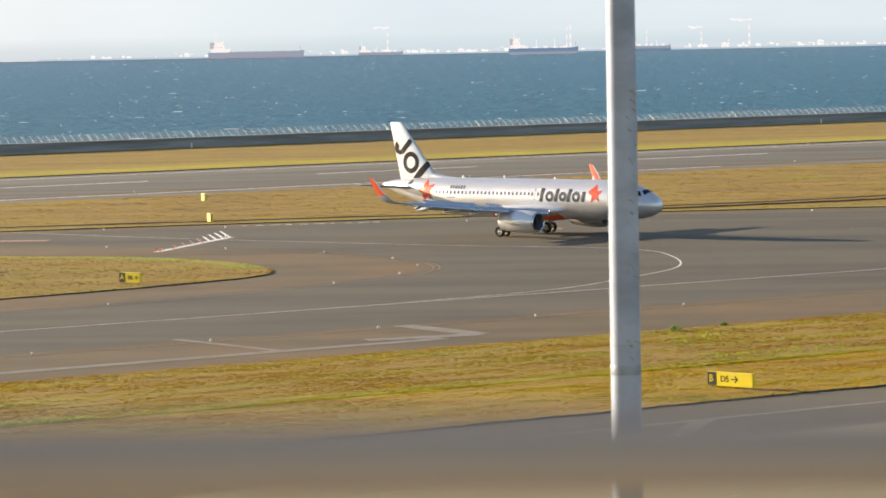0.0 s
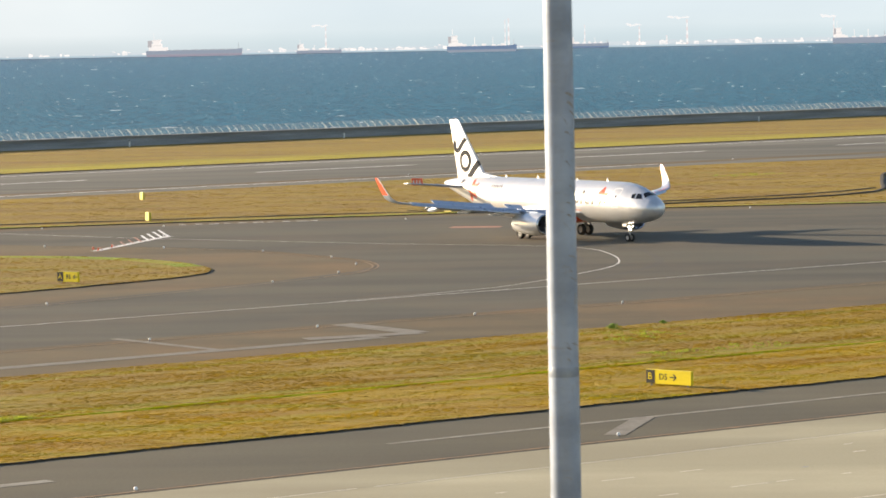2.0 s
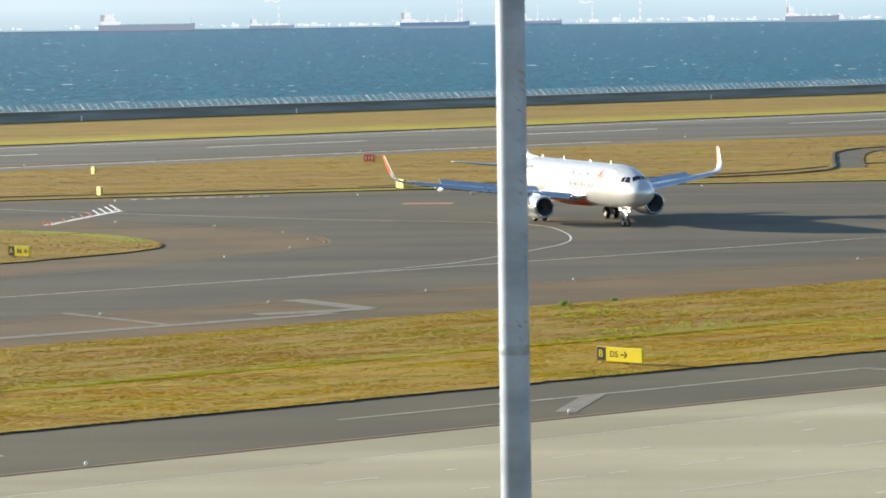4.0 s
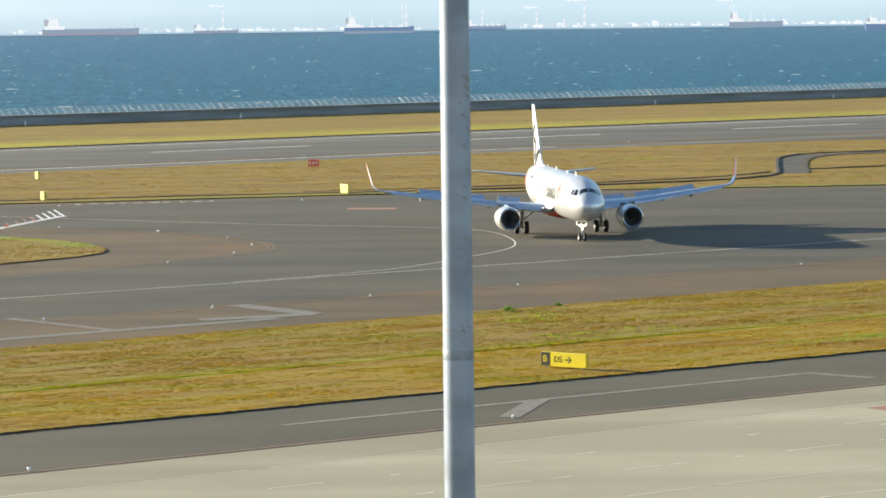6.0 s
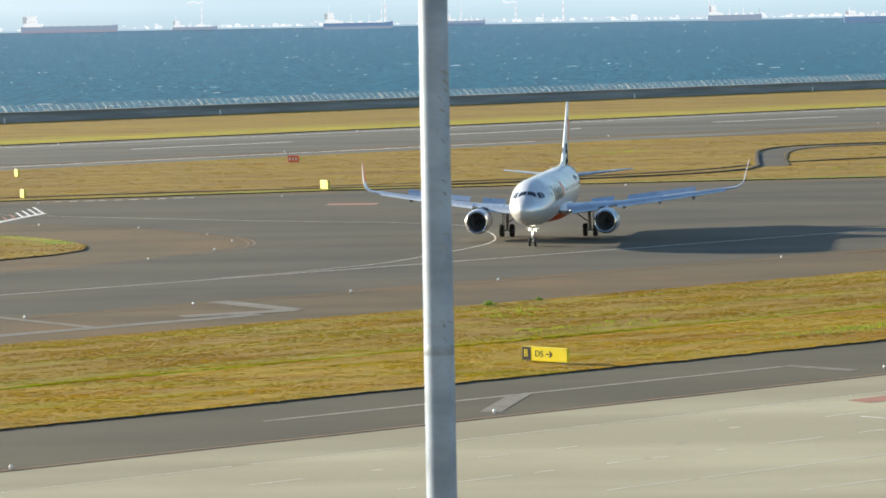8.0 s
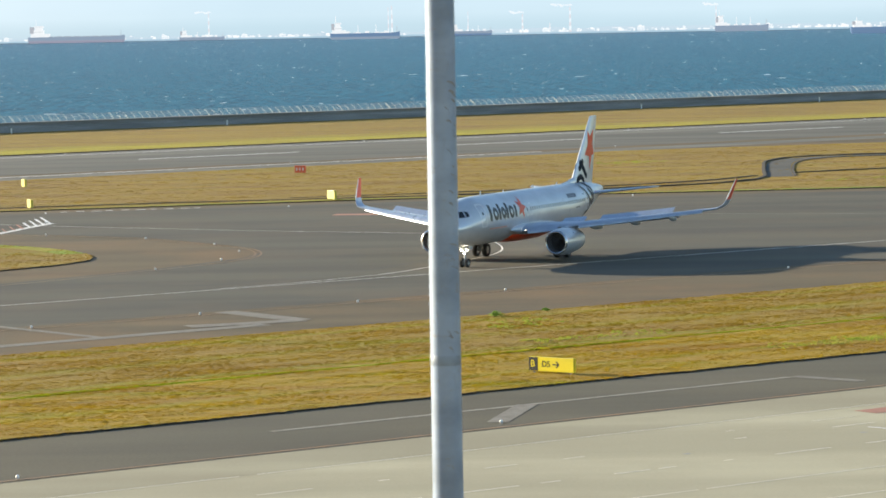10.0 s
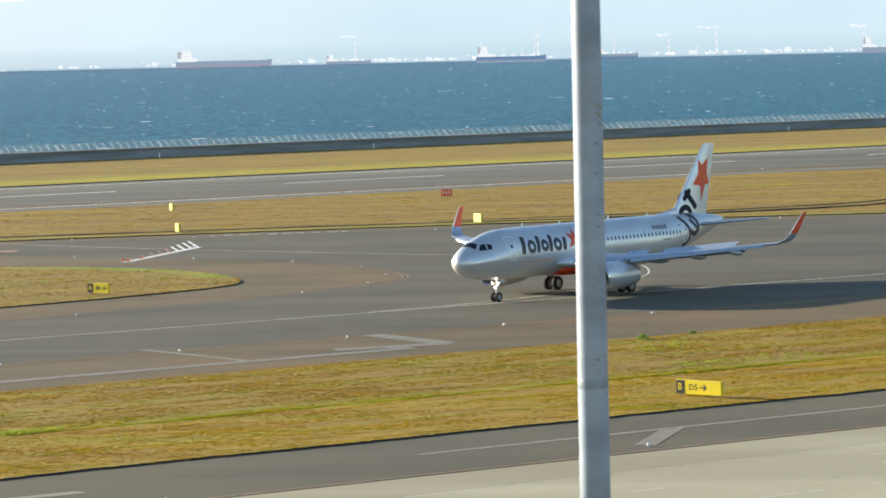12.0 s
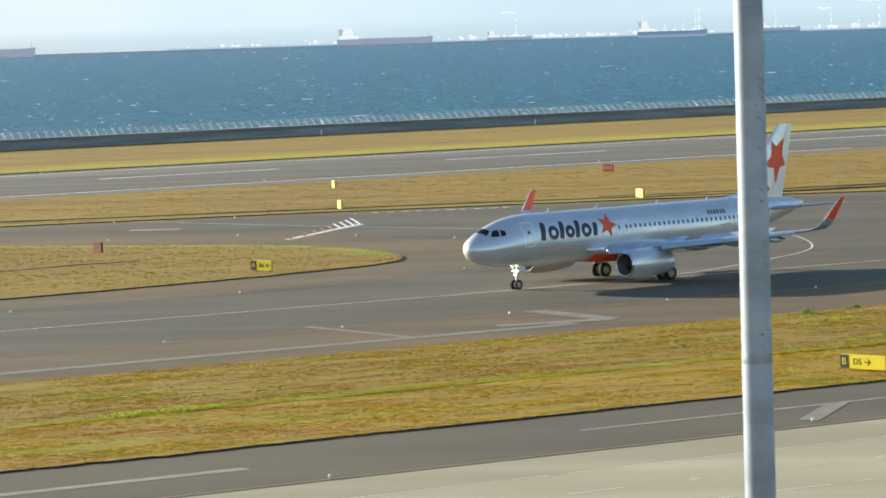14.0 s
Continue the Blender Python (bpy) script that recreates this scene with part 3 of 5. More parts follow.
def add_engine(t, side):
    y, z = side * 5.75, 1.72
    bm = bmesh.new()
    c = (0, y, z)
    s0 = 11.3
    x = lambda s: GEAR - s
    turned(bm, [(x(s0 + 0.12), 1.03), (x(s0 + 0.5), 1.1), (x(s0 + 1.4), 1.15), (x(s0 + 2.6), 1.12), (x(s0 + 3.8), 1.0), (x(s0 + 4.7), 0.86), (x(s0 + 4.72), 0.82), (x(s0 + 4.2), 0.8)], "x", 36, c)
    n = smooth(part("nacelle", bm, SILVER, t, "silver engine nacelle"))
    bm = bmesh.new()
    turned(bm, [(x(s0 + 0.125), 1.032), (x(s0 + 0.03), 0.98), (x(s0), 0.92), (x(s0 + 0.04), 0.86), (x(s0 + 0.2), 0.82)], "x", 36, c)
    smooth(part("inlet_lip", bm, CHROME, n, "polished metal inlet lip"))
    bm = bmesh.new()
    turned(bm, [(x(s0 + 0.195), 0.822), (x(s0 + 0.9), 0.8), (x(s0 + 1.05), 0.8), (x(s0 + 1.05), 0.02)], "x", 36, c)
    smooth(part("inlet_duct", bm, DUCT, n, "grey inlet duct"))
    bm = bmesh.new()
    turned(bm, [(x(s0 + 0.62), 0.01), (x(s0 + 0.75), 0.12), (x(s0 + 1.02), 0.24)], "x", 20, c)
    smooth(part("spinner", bm, DARK, n))
    bm = bmesh.new()
    for i in range(22):
        k = 2 * math.pi * i / 22
        d, e = Vector((0, math.cos(k), math.sin(k))), Vector((0, -math.sin(k), math.cos(k)))
        cc = Vector((0, y, z))
        p = [cc + d * 0.22 + Vector((x(s0 + 0.95), 0, 0)), cc + d * 0.79 + e * 0.02 + Vector((x(s0 + 0.92), 0, 0)),
             cc + d * 0.79 + e * 0.16 + Vector((x(s0 + 1.02), 0, 0)), cc + d * 0.22 + e * 0.06 + Vector((x(s0 + 1.02), 0, 0))]
        bm.faces.new([bm.verts.new(v) for v in p])
    part("fan", bm, DARK, n)
    bm = bmesh.new()
    turned(bm, [(x(s0 + 4.1), 0.5), (x(s0 + 4.7), 0.42), (x(s0 + 5.3), 0.16), (x(s0 + 5.5), 0.02)], "x", 20, c)
    smooth(part("exhaust_cone", bm, STEEL, n))
    bm = bmesh.new()
    loops = []
    for s, hw, lo, hi in ((s0 + 1.2, 0.03, z + 1.1, z + 1.2), (s0 + 2.4, 0.16, z + 0.9, wing_z(5.75) - 0.02), (s0 + 3.8, 0.2, z + 0.8, wing_z(5.75) + 0.1), (s0 + 5.9, 0.05, wing_z(5.75) - 0.35, wing_z(5.75))):
        loops.append([(x(s), y - hw, lo), (x(s), y + hw, lo), (x(s), y + hw * 0.8, hi), (x(s), y - hw * 0.8, hi)])
    rings(bm, loops)
    smooth(part("pylon", bm, WING_GREY, t), 30)


WHEELS = []


def add_wheel(t, x, y, r, w):
    bm = bmesh.new()
    h = w / 2
    turned(bm, [(-h * 0.8, r * 0.55), (-h, r * 0.72), (-h * 0.95, r * 0.9), (-h * 0.6, r), (h * 0.6, r), (h * 0.95, r * 0.9), (h, r * 0.72), (h * 0.8, r * 0.55)], "y", 28)
    ob = smooth(part("wheel", bm, TYRE, t, "black rubber tyre"))
    ob.matrix_basis = pose(x, y, r)
    bm = bmesh.new()
    turned(bm, [(-h * 0.82, 0.01), (-h * 0.6, r * 0.2), (-h * 0.45, r * 0.4), (-h * 0.82, r * 0.56), (h * 0.82, r * 0.56), (h * 0.45, r * 0.4), (h * 0.6, r * 0.2), (h * 0.82, 0.01)], "y", 24)
    for i in range(6):
        k = math.pi * i / 3
        for e in (-1, 1):
            cx, cz = 0.38 * r * math.cos(k), 0.38 * r * math.sin(k)
            tube(bm, (cx, e * h * 0.4, cz), (cx, e * h * 0.75, cz), 0.035 * (r / 0.4), n=6)
    smooth(part("rim", bm, STEEL, ob, "pale metal wheel rim"))
    WHEELS.append((ob, x, y, r))


def add_gear(t):
    for side in (1, -1):
        y = side * 3.8
        bm = bmesh.new()
        tube(bm, (0, y, 0.585), (0.15, y - side * 0.12, 2.75), 0.13, 0.17, 14)
        tube(bm, (0, y - 0.6, 0.585), (0, y + 0.6, 0.585), 0.09, n=12)
        tube(bm, (0.02, y, 1.2), (0.1, y - side * 1.5, 2.3), 0.06, 0.06, 8)
        tube(bm, (0.14, y, 0.75), (0.26, y, 1.1), 0.035, n=6)
        tube(bm, (0.26, y, 1.1), (0.14, y, 1.45), 0.035, n=6)
        g = smooth(part("main_gear_leg", bm, STEEL, t, "grey main landing gear leg"))
        bm = bmesh.new()
        box(bm, (-0.42, y + side * 0.28, 1.05), (0.5, y + side * 0.33, 2.6), 0.02)
        part("gear_door", bm, WING_GREY, g)
        for e in (-0.465, 0.465):
            add_wheel(t, 0, y + e, 0.585, 0.42)
    bm = bmesh.new()
    X = 12.64
    tube(bm, (X, 0, 0.39), (X - 0.16, 0, 2.1), 0.085, 0.11, 14)
    tube(bm, (X, -0.3, 0.39), (X, 0.3, 0.39), 0.06, n=10)
    tube(bm, (X - 0.05, 0, 1.1), (X + 0.75, 0, 1.9), 0.045, n=8)
    box(bm, (X - 0.06, -0.3, 1.44), (X + 0.04, 0.3, 1.5), 0.01)
    g = smooth(part("nose_gear_leg", bm, STEEL, t, "grey nose landing gear leg"))
    for side in (1, -1):
        add_wheel(t, X, side * 0.25, 0.39, 0.22)
        bm = bmesh.new()
        turned(bm, [(X + 0.06, 0.055), (X + 0.15, 0.075), (X + 0.16, 0.02)], "x", 16, (0, side * 0.25, 1.47), caps=True)
        part("taxi_lamp", bm, LAMP, g, "lit landing light on the nose gear")
        bm = bmesh.new()
        box(bm, (X - 0.6, side * 0.45 - 0.02, 1.5), (X + 0.05, side * 0.45 + 0.02, 1.95), 0.015)
        part("gear_door", bm, SILVER, g)
    bm = bmesh.new()
    turned(bm, [(X + 0.06, 0.05), (X + 0.15, 0.065), (X + 0.16, 0.02)], "x", 16, (0, 0, 1.18), caps=True)
    part("taxi_lamp", bm, LAMP, g, "lit landing light on the nose gear")


def fin_panel(name, outline, mat, parent, side, label=""):
    """A thin panel on the fin; outline of (s, z)."""
    bm = bmesh.new()
    off = 0.02
    a = [bm.verts.new((GEAR - s, side * (fin_half(s, z) + off), z)) for s, z in outline]
    f = bm.faces.new(a)
    bmesh.ops.triangulate(bm, faces=[f])
    long = [e for e in bm.edges if e.calc_length() > 0.35]
    bmesh.ops.subdivide_edges(bm, edges=long, cuts=3)
    bmesh.ops.triangulate(bm, faces=bm.faces)
    for v in bm.verts:
        v.co.y = side * (fin_half(GEAR - v.co.x, v.co.z) + off)
    bmesh.ops.recalc_face_normals(bm, faces=bm.faces)
    for f in bm.faces:
        if f.normal.y * side < 0:
            f.normal_flip()
    return part(name, bm, mat, parent, label)


FIN = ((29.35, 5.3, 5.65, 0.62), (30.45, 6.6, 4.85, 0.46), (34.63, 11.55, 1.82, 0.16), (34.95, 11.72, 1.45, 0.1))


def fin_half(s, z):
    le = float(np.interp(z, [f[1] for f in FIN], [f[0] for f in FIN]))
    ch = float(np.interp(z, [f[1] for f in FIN], [f[2] for f in FIN]))
    th = float(np.interp(z, [f[1] for f in FIN], [f[3] for f in FIN]))
    p = (s - le) / ch
    return th * float(np.interp(p, [0, 0.02, 0.08, 0.22, 0.4, 0.62, 0.85, 1.0], [0, 0.2, 0.36, 0.5, 0.52, 0.4, 0.18, 0.02]))


def airliner():
    t = thing("airliner", "silver twin-engine jet airliner with orange winglets and tail star", "airplane")
    bm = bmesh.new()
    n = 56
    ss = sorted({round(float(v), 3) for v in np.concatenate([[0.04, 0.2], np.linspace(0.5, 6.4, 22), np.linspace(8, 24.5, 14), np.linspace(25, 37.4, 22), HS[:, 0]])})
    rings(bm, [[hull(s, 360 * i / n) for i in range(n)] for s in ss])
    body = smooth(part("fuselage", bm, SILVER, t, "silver painted fuselage"), 60)
    # belly fairing
    bm = bmesh.new()
    prof = [(11.0, 0.3, 2.1, 0.15), (12.2, 1.35, 2.25, 0.55), (13.6, 1.95, 2.35, 0.78), (16.0, 2.1, 2.4, 0.88), (18.6, 2.08, 2.4, 0.87), (20.4, 1.7, 2.3, 0.65), (22.3, 0.5, 2.1, 0.25)]
    rings(bm, [[(GEAR - s, w * math.cos(2 * math.pi * i / 28), zc + h * math.sin(2 * math.pi * i / 28)) for i in range(28)] for s, w, zc, h in prof])
    smooth(part("belly_fairing", bm, ORANGE, t, "orange belly fairing"), 50)
    for side in (1, -1):
        # shoulder of the wing root, silver
        bm = bmesh.new()
        prof = [(10.9, 0.02, 0.02), (11.8, 0.28, 0.3), (13.0, 0.5, 0.42), (15.5, 0.55, 0.45), (18.0, 0.45, 0.4), (20.5, 0.2, 0.25), (21.6, 0.02, 0.03)]
        rings(bm, [[(GEAR - s, side * (1.82 + r * math.cos(2 * math.pi * i / 16)), 2.75 + h * math.sin(2 * math.pi * i / 16)) for i in range(16)] for s, r, h in prof])
        smooth(part("wing_root_fairing", bm, SILVER, t), 50)
        add_wing(t, side)
        add_engine(t, side)
        tail = [(31.9, 0.6, 4.72, 3.6, 0.36), (32.3, 1.1, 4.78, 3.3, 0.34), (35.0, 6.1, 5.22, 1.35, 0.12), (35.25, 6.22, 5.23, 1.0, 0.07)]
        smooth(part("tailplane", aerofoil(mirror(tail, side)), WING_GREY, t, "grey tailplane"), 50)
    loops = []
    for s, z, c, th in FIN:
        loops.append([Vector((GEAR - s - c * p, q * th * (0.52 / 0.6) if q > 0 else q * th * (0.52 / 0.4), z)) for p, q in AIRFOIL])
    bm = bmesh.new()
    for lp in loops:
        for i in range(len(AIRFOIL)):
            p = AIRFOIL[i][0]
            half = th_at(p)
            lp[i].y = half * (1 if AIRFOIL[i][1] > 0 else -1) * FIN[loops.index(lp)][3]
    rings(bm, loops)
    fin = smooth(part("fin", bm, SILVER, t, "silver tail fin"), 50)
    bm = bmesh.new()
    rings(bm, [[(GEAR - s, w * math.cos(k), z + h * math.sin(k)) for k in [math.pi * i / 6 for i in range(12)]]
               for s, w, z, h in ((27.3, 0.02, 5.86, 0.03), (28.6, 0.16, 5.78, 0.22), (30.2, 0.26, 5.75, 0.55), (31.6, 0.22, 5.8, 0.8))])
    smooth(part("dorsal_fin", bm, SILVER, t), 50)
    return t, body, fin


def th_at(p):
    return float(np.interp(p, [0, 0.02, 0.08, 0.22, 0.4, 0.62, 0.85, 1.0], [0, 0.2, 0.36, 0.5, 0.52, 0.4, 0.18, 0.02]))


PLANE, BODY, TAIL = airliner()
add_gear(PLANE)

# ---- liveries, windows and doors of the airliner ----


def bar(cx, cz, w, h, lean=0.0):
    k = radians(lean)
    return [(cx + x * math.cos(k) - z * math.sin(k), cz + x * math.sin(k) + z * math.cos(k)) for x, z in
            rrect(-w / 2, w / 2, -h / 2, h / 2, min(w, h) * 0.25, 2)]


def arc(cx, cz, r, w, a0, a1, n=20):
    ks = [radians(a0 + (a1 - a0) * i / n) for i in range(n + 1)]
    return [(cx + r * math.cos(k), cz + r * math.sin(k)) for k in ks] + [(cx + (r - w) * math.cos(k), cz + (r - w) * math.sin(k)) for k in reversed(ks)]


def dress():
    for side in (1, -1):
        # cabin windows
        first = None
        for i in range(25):
            s = 15.75 + 0.533 * i
            if s < 25.2 and first is not None:
                ob = first.copy()
                scene.collection.objects.link(ob)
                ob.matrix_basis = Matrix.Translation((-(s - 15.75), 0, 0))
            else:
                ob = hull_patch("cabin_window", rrect(s - 0.12, s + 0.12, 4.22, 4.55, 0.09, 3), CABIN_PANE, BODY, side, 0.012)
                first = first or ob
        # doors, drawn as raised outlines with a small pane
        for s0, s1, z0, z1 in ((4.45, 5.5, 3.38, 5.32), (29.2, 30.0, 3.4, 5.1)):
            outline_panel("door_outline", rrect(s0, s1, z0, z1, 0.16, 3), rrect(s0 + 0.1, s1 - 0.1, z0 + 0.1, z1 - 0.1, 0.11, 3), DOOR_TRIM, BODY, side)
            hull_patch("door_window", rrect((s0 + s1) / 2 - 0.09, (s0 + s1) / 2 + 0.09, 4.4, 4.64, 0.05, 2), PANE, BODY, side, 0.016)
        for s0 in (14.2, 15.0):
            outline_panel("exit_outline", rrect(s0, s0 + 0.54, 3.8, 4.9, 0.12, 3), rrect(s0 + 0.1, s0 + 0.44, 3.9, 4.8, 0.08, 3), DOOR_TRIM, BODY, side)
            hull_patch("cabin_window", rrect(s0 + 0.16, s0 + 0.38, 4.2, 4.54, 0.09, 3), CABIN_PANE, BODY, side, 0.016)
        # cockpit panes
        nose_pane([(1.12, side * 0.06), (1.72, side * 0.06), (1.9, side * 0.84), (1.42, side * 1.0)], BODY)
        for o in ([(1.66, 4.35), (2.06, 4.8), (2.5, 4.86), (2.38, 4.36)], [(2.5, 4.37), (2.64, 4.86), (3.02, 4.76), (2.94, 4.42)]):
            hull_patch("cockpit_window", o, PANE, BODY, side, 0.014, "dark cockpit pane", 0.1)
        # word mark as plain dark bars and rings, beside an orange star
        at, flip, low = (5.95, 1, 0.0) if side > 0 else (14.45, -1, -0.2)
        lean = -9 * flip
        marks = [("bar", 0.45, 4.5, 0.5, 1.4), ("ring", 1.5, 4.36, 0.55, 0.33), ("bar", 2.42, 4.5, 0.46, 1.34), ("ring", 3.25, 4.36, 0.5, 0.33),
                 ("bar", 4.08, 4.5, 0.46, 1.34), ("ring", 5.0, 4.36, 0.54, 0.33), ("bar", 5.95, 4.38, 0.46, 1.06)]
        for kind, d, z, w, h in marks:
            c = at + flip * d
            o = bar(c, z + low, w, h, lean if h > w else 0) if kind == "bar" else None
            if o:
                hull_patch("logo_bar", o, BLACK, BODY, side, 0.016)
            else:
                for a0 in (0, 180):
                    hull_patch("logo_ring", arc(c, z + low, w, h, a0, a0 + 180.5), BLACK, BODY, side, 0.018)
        hull_patch("logo_star", star(13.3, 4.6, 1.02, -18) if side > 0 else star(7.0, 4.45, 1.0, -6), ORANGE, BODY, side, 0.022, "orange star")
        hull_patch("slogan_stripe", rrect(6.1, 9.9, 3.12, 3.24, 0.04, 2) if side > 0 else rrect(10.6, 14.2, 2.95, 3.07, 0.04, 2), PALE_ORANGE, BODY, side, 0.014)
        for i in range(6):
            hull_patch("registration_bar", rrect(24.6 + 0.36 * i, 24.84 + 0.36 * i, 4.78, 5.12, 0.03, 2), MARK_GREY, BODY, side, 0.014)
        hull_patch("small_notice", rrect(25.8, 27.0, 3.84, 3.92, 0.02, 1), MARK_GREY, BODY, side, 0.012)
    # left of the tail: a large star on the fin, dark bars and arcs running down on the hull
    fin_panel("tail_star", [(35.35, 10.5), (35.12, 9.14), (35.55, 8.24), (34.8, 8.1), (34.22, 6.74), (34.0, 8.06), (32.88, 8.22), (33.75, 9.12), (33.85, 10.4), (34.38, 9.86)], ORANGE, TAIL, 1, "large orange star")
    for o in (bar(32.45, 6.95, 2.2, 0.55, -44), bar(31.9, 7.36, 1.35, 0.46, 40)):
        fin_panel("tail_bar", o, TAIL_BLACK, TAIL, 1)
    fin_panel("tail_arc", arc(31.55, 5.5, 1.05, 0.5, 12, 168, 14), TAIL_BLACK, TAIL, 1)
    for o in (arc(31.15, 4.85, 1.0, 0.42, -150, 20), arc(31.15, 4.85, 1.0, 0.42, 15, 100), bar(31.2, 4.95, 1.1, 0.36, -42), bar(29.85, 5.0, 1.6, 0.36, -50), arc(29.5, 4.0, 0.98, 0.34, -110, 35)):
        hull_patch("tail_arc", o, BLACK, BODY, 1, 0.03, fine=0.16)
    # right of the tail: a crescent, a ring and slanting bars on the fin, the star on the hull
    for o in (arc(35.05, 9.02, 0.8, 0.5, -115, 55), bar(34.1, 9.12, 1.9, 0.6, -44), arc(33.45, 7.4, 1.16, 0.52, 0, 181), arc(33.45, 7.4, 1.16, 0.52, 180, 361), bar(31.95, 6.4, 2.7, 0.75, -44)):
        fin_panel("tail_shape", o, TAIL_BLACK, TAIL, -1)
    hull_patch("tail_shape", bar(32.95, 5.2, 0.9, 0.45, -44), BLACK, BODY, -1, 0.02)
    hull_patch("tail_star", star(30.15, 4.5, 1.38, -14, 0.45), ORANGE, BODY, -1, 0.026, "large orange star")
    # aerials and beacon
    for s, h in ((8.4, 0.34), (13.5, 0.22), (20.3, 0.34), (26.0, 0.25)):
        bm = bmesh.new()
        z = hull_section(s)[0] + hull_section(s)[2] - 0.02
        loops = []
        for f in (0.0, 1.0):
            x0, c = GEAR - s - 0.18 * f, 0.36 - 0.18 * f
            loops.append([(x0, 0, z + h * f), (x0 - c * 0.4, 0.025, z + h * f), (x0 - c, 0, z + h * f), (x0 - c * 0.4, -0.025, z + h * f)])
        rings(bm, loops)
        part("aerial", bm, WHITE_PAINT, BODY, "white blade aerial")
    bm = bmesh.new()
    turned(bm, [(GEAR - 37.45, 0.13), (GEAR - 37.6, 0.12), (GEAR - 37.5, 0.02)], "x", 16, (0, 0, 4.98))
    part("exhaust_pipe", bm, DARK, BODY)
    # rudder hinge line
    for side in (1, -1):
        fin_panel("rudder_seam", [(33.55, 5.9), (33.59, 5.9), (35.87, 11.45), (35.83, 11.45)], SEAM, TAIL, side)


def outline_panel(name, outer, inner, mat, parent, side):
    def dense(o):
        return [(a + (c - a) * i / 12, b + (d - b) * i / 12) for (a, b), (c, d) in zip(o, o[1:] + o[:1]) for i in range(12)]

    bm = bmesh.new()
    outer, inner = dense(outer), dense(inner)
    n = len(outer)
    vs = []
    for o in (outer, inner):
        row = []
        for s, z in o:
            zc, w, h = hull_section(s)
            k = math.asin(max(-0.995, min(0.995, (z - zc) / (h + 0.018))))
            row.append(bm.verts.new((GEAR - s, side * (w + 0.018) * math.cos(k) * lean_in(s, k), z)))
        vs.append(row)
    for i in range(n):
        j = (i + 1) % n
        bm.faces.new((vs[0][i], vs[0][j], vs[1][j], vs[1][i]))
    bmesh.ops.recalc_face_normals(bm, faces=bm.faces)
    return part(name, bm, mat, parent)


PALE_ORANGE = material("faded_orange", (0.7, 0.4, 0.34), 0.4)
MARK_GREY = material("dark_grey_marking", (0.12, 0.13, 0.16), 0.5)
dress()

# ---- markings on the ground ----


def spline(points, n=8):
    out = []
    p = [points[0]] + list(points) + [points[-1]]
    for a, b, c, d in zip(p, p[1:], p[2:], p[3:]):
        for i in range(n):
            t = i / n
            out.append(tuple(0.5 * (2 * b[k] + (c[k] - a[k]) * t + (2 * a[k] - 5 * b[k] + 4 * c[k] - d[k]) * t * t + (3 * b[k] - a[k] - 3 * c[k] + d[k]) * t ** 3) for k in (0, 1)))
    out.append(tuple(points[-1]))
    return out


def line(name, points, width, mat, label, z=0.016):
    bm = bmesh.new()
    rows = []
    for i, (x, y) in enumerate(points):
        a, b = points[max(0, i - 1)], points[min(len(points) - 1, i + 1)]
        d = Vector((b[0] - a[0], b[1] - a[1], 0)).normalized()
        nrm = Vector((-d.y, d.x, 0)) * width / 2
        rows.append([bm.verts.new(Vector((x, y, z)) + nrm), bm.verts.new(Vector((x, y, z)) - nrm)])
    for a, b in zip(rows, rows[1:]):
        bm.faces.new((a[0], a[1], b[1], b[0]))
    bmesh.ops.recalc_face_normals(bm, faces=bm.faces)
    for f in bm.faces:
        if f.normal.z < 0:
            f.normal_flip()
    return tagged(part(name, bm, mat), label, "marking", kind="structure")


def stretch(u0, u1, v, n=2):
    return [uv(u0 + (u1 - u0) * i / (n - 1), v) for i in range(n)]


EXIT = [(-260, 300), (-110, 360), (-73, 362), (-54.4, 350.2), (-41.5, 344), (-30.8, 336.7), (-23.3, 325.2), (-19.2, 318), (-18.2, 311.5), (-19.4, 305), (-22.2, 300), (-26, 293.4), (-42.4, 273), uv(90, 240.9), uv(600, 240.9), uv(600, 282), uv(330, 282), (70, 405.5), (50, 400.5), (-4.4, 395), (-27, 389), (-51.9, 382), (-76, 373.5), (-260, 316)]
sheet("exit_lane", EXIT, 0.009, LANE, "dark grey asphalt exit taxiway")
line("centre_line", stretch(-500, 900, 224.8), 0.22, WHITE_MARK, "thin white taxiway centre line")
CURVE = spline([(-75, 384), (-56, 368.5), (-42.8, 358.7), (-19.9, 344), (-4.2, 336), (1.2, 329.5), (3.2, 320), (3.7, 311), (2.8, 304), (0.0, 296.2), (-5.5, 284.0), (-10, 278.3), (-14, 274.2), (-19, 270.0)])
line("turn_line", CURVE, 0.16, WHITE_MARK, "white curved taxiway turn line")
RUBBER = paving("tyre_rubber_marks", (0.052, 0.049, 0.04), (0.085, 0.078, 0.06), (0.12, 0.09, 0.058), streak=0.5)
for off in (-3.6, 3.6):
    track = []
    for (ax, ay), (bx, by) in zip(CURVE[4:], CURVE[5:]):
        ln = math.hypot(bx - ax, by - ay) or 1.0
        track.append((ax - (by - ay) / ln * off, ay + (bx - ax) / ln * off))
    line("tyre_marks", track, 0.8, RUBBER, "faint dark tyre marks round the turn", 0.012)
line("far_centre_line", spline([(22, 362), (45, 355), (90, 350), (200, 352)]), 0.22, FADED_MARK, "faded white line on the far taxiway")
line("shoulder_line", stretch(-300, 134, 196.2), 1.5, FADED_MARK, "broad faded white line on the shoulder")
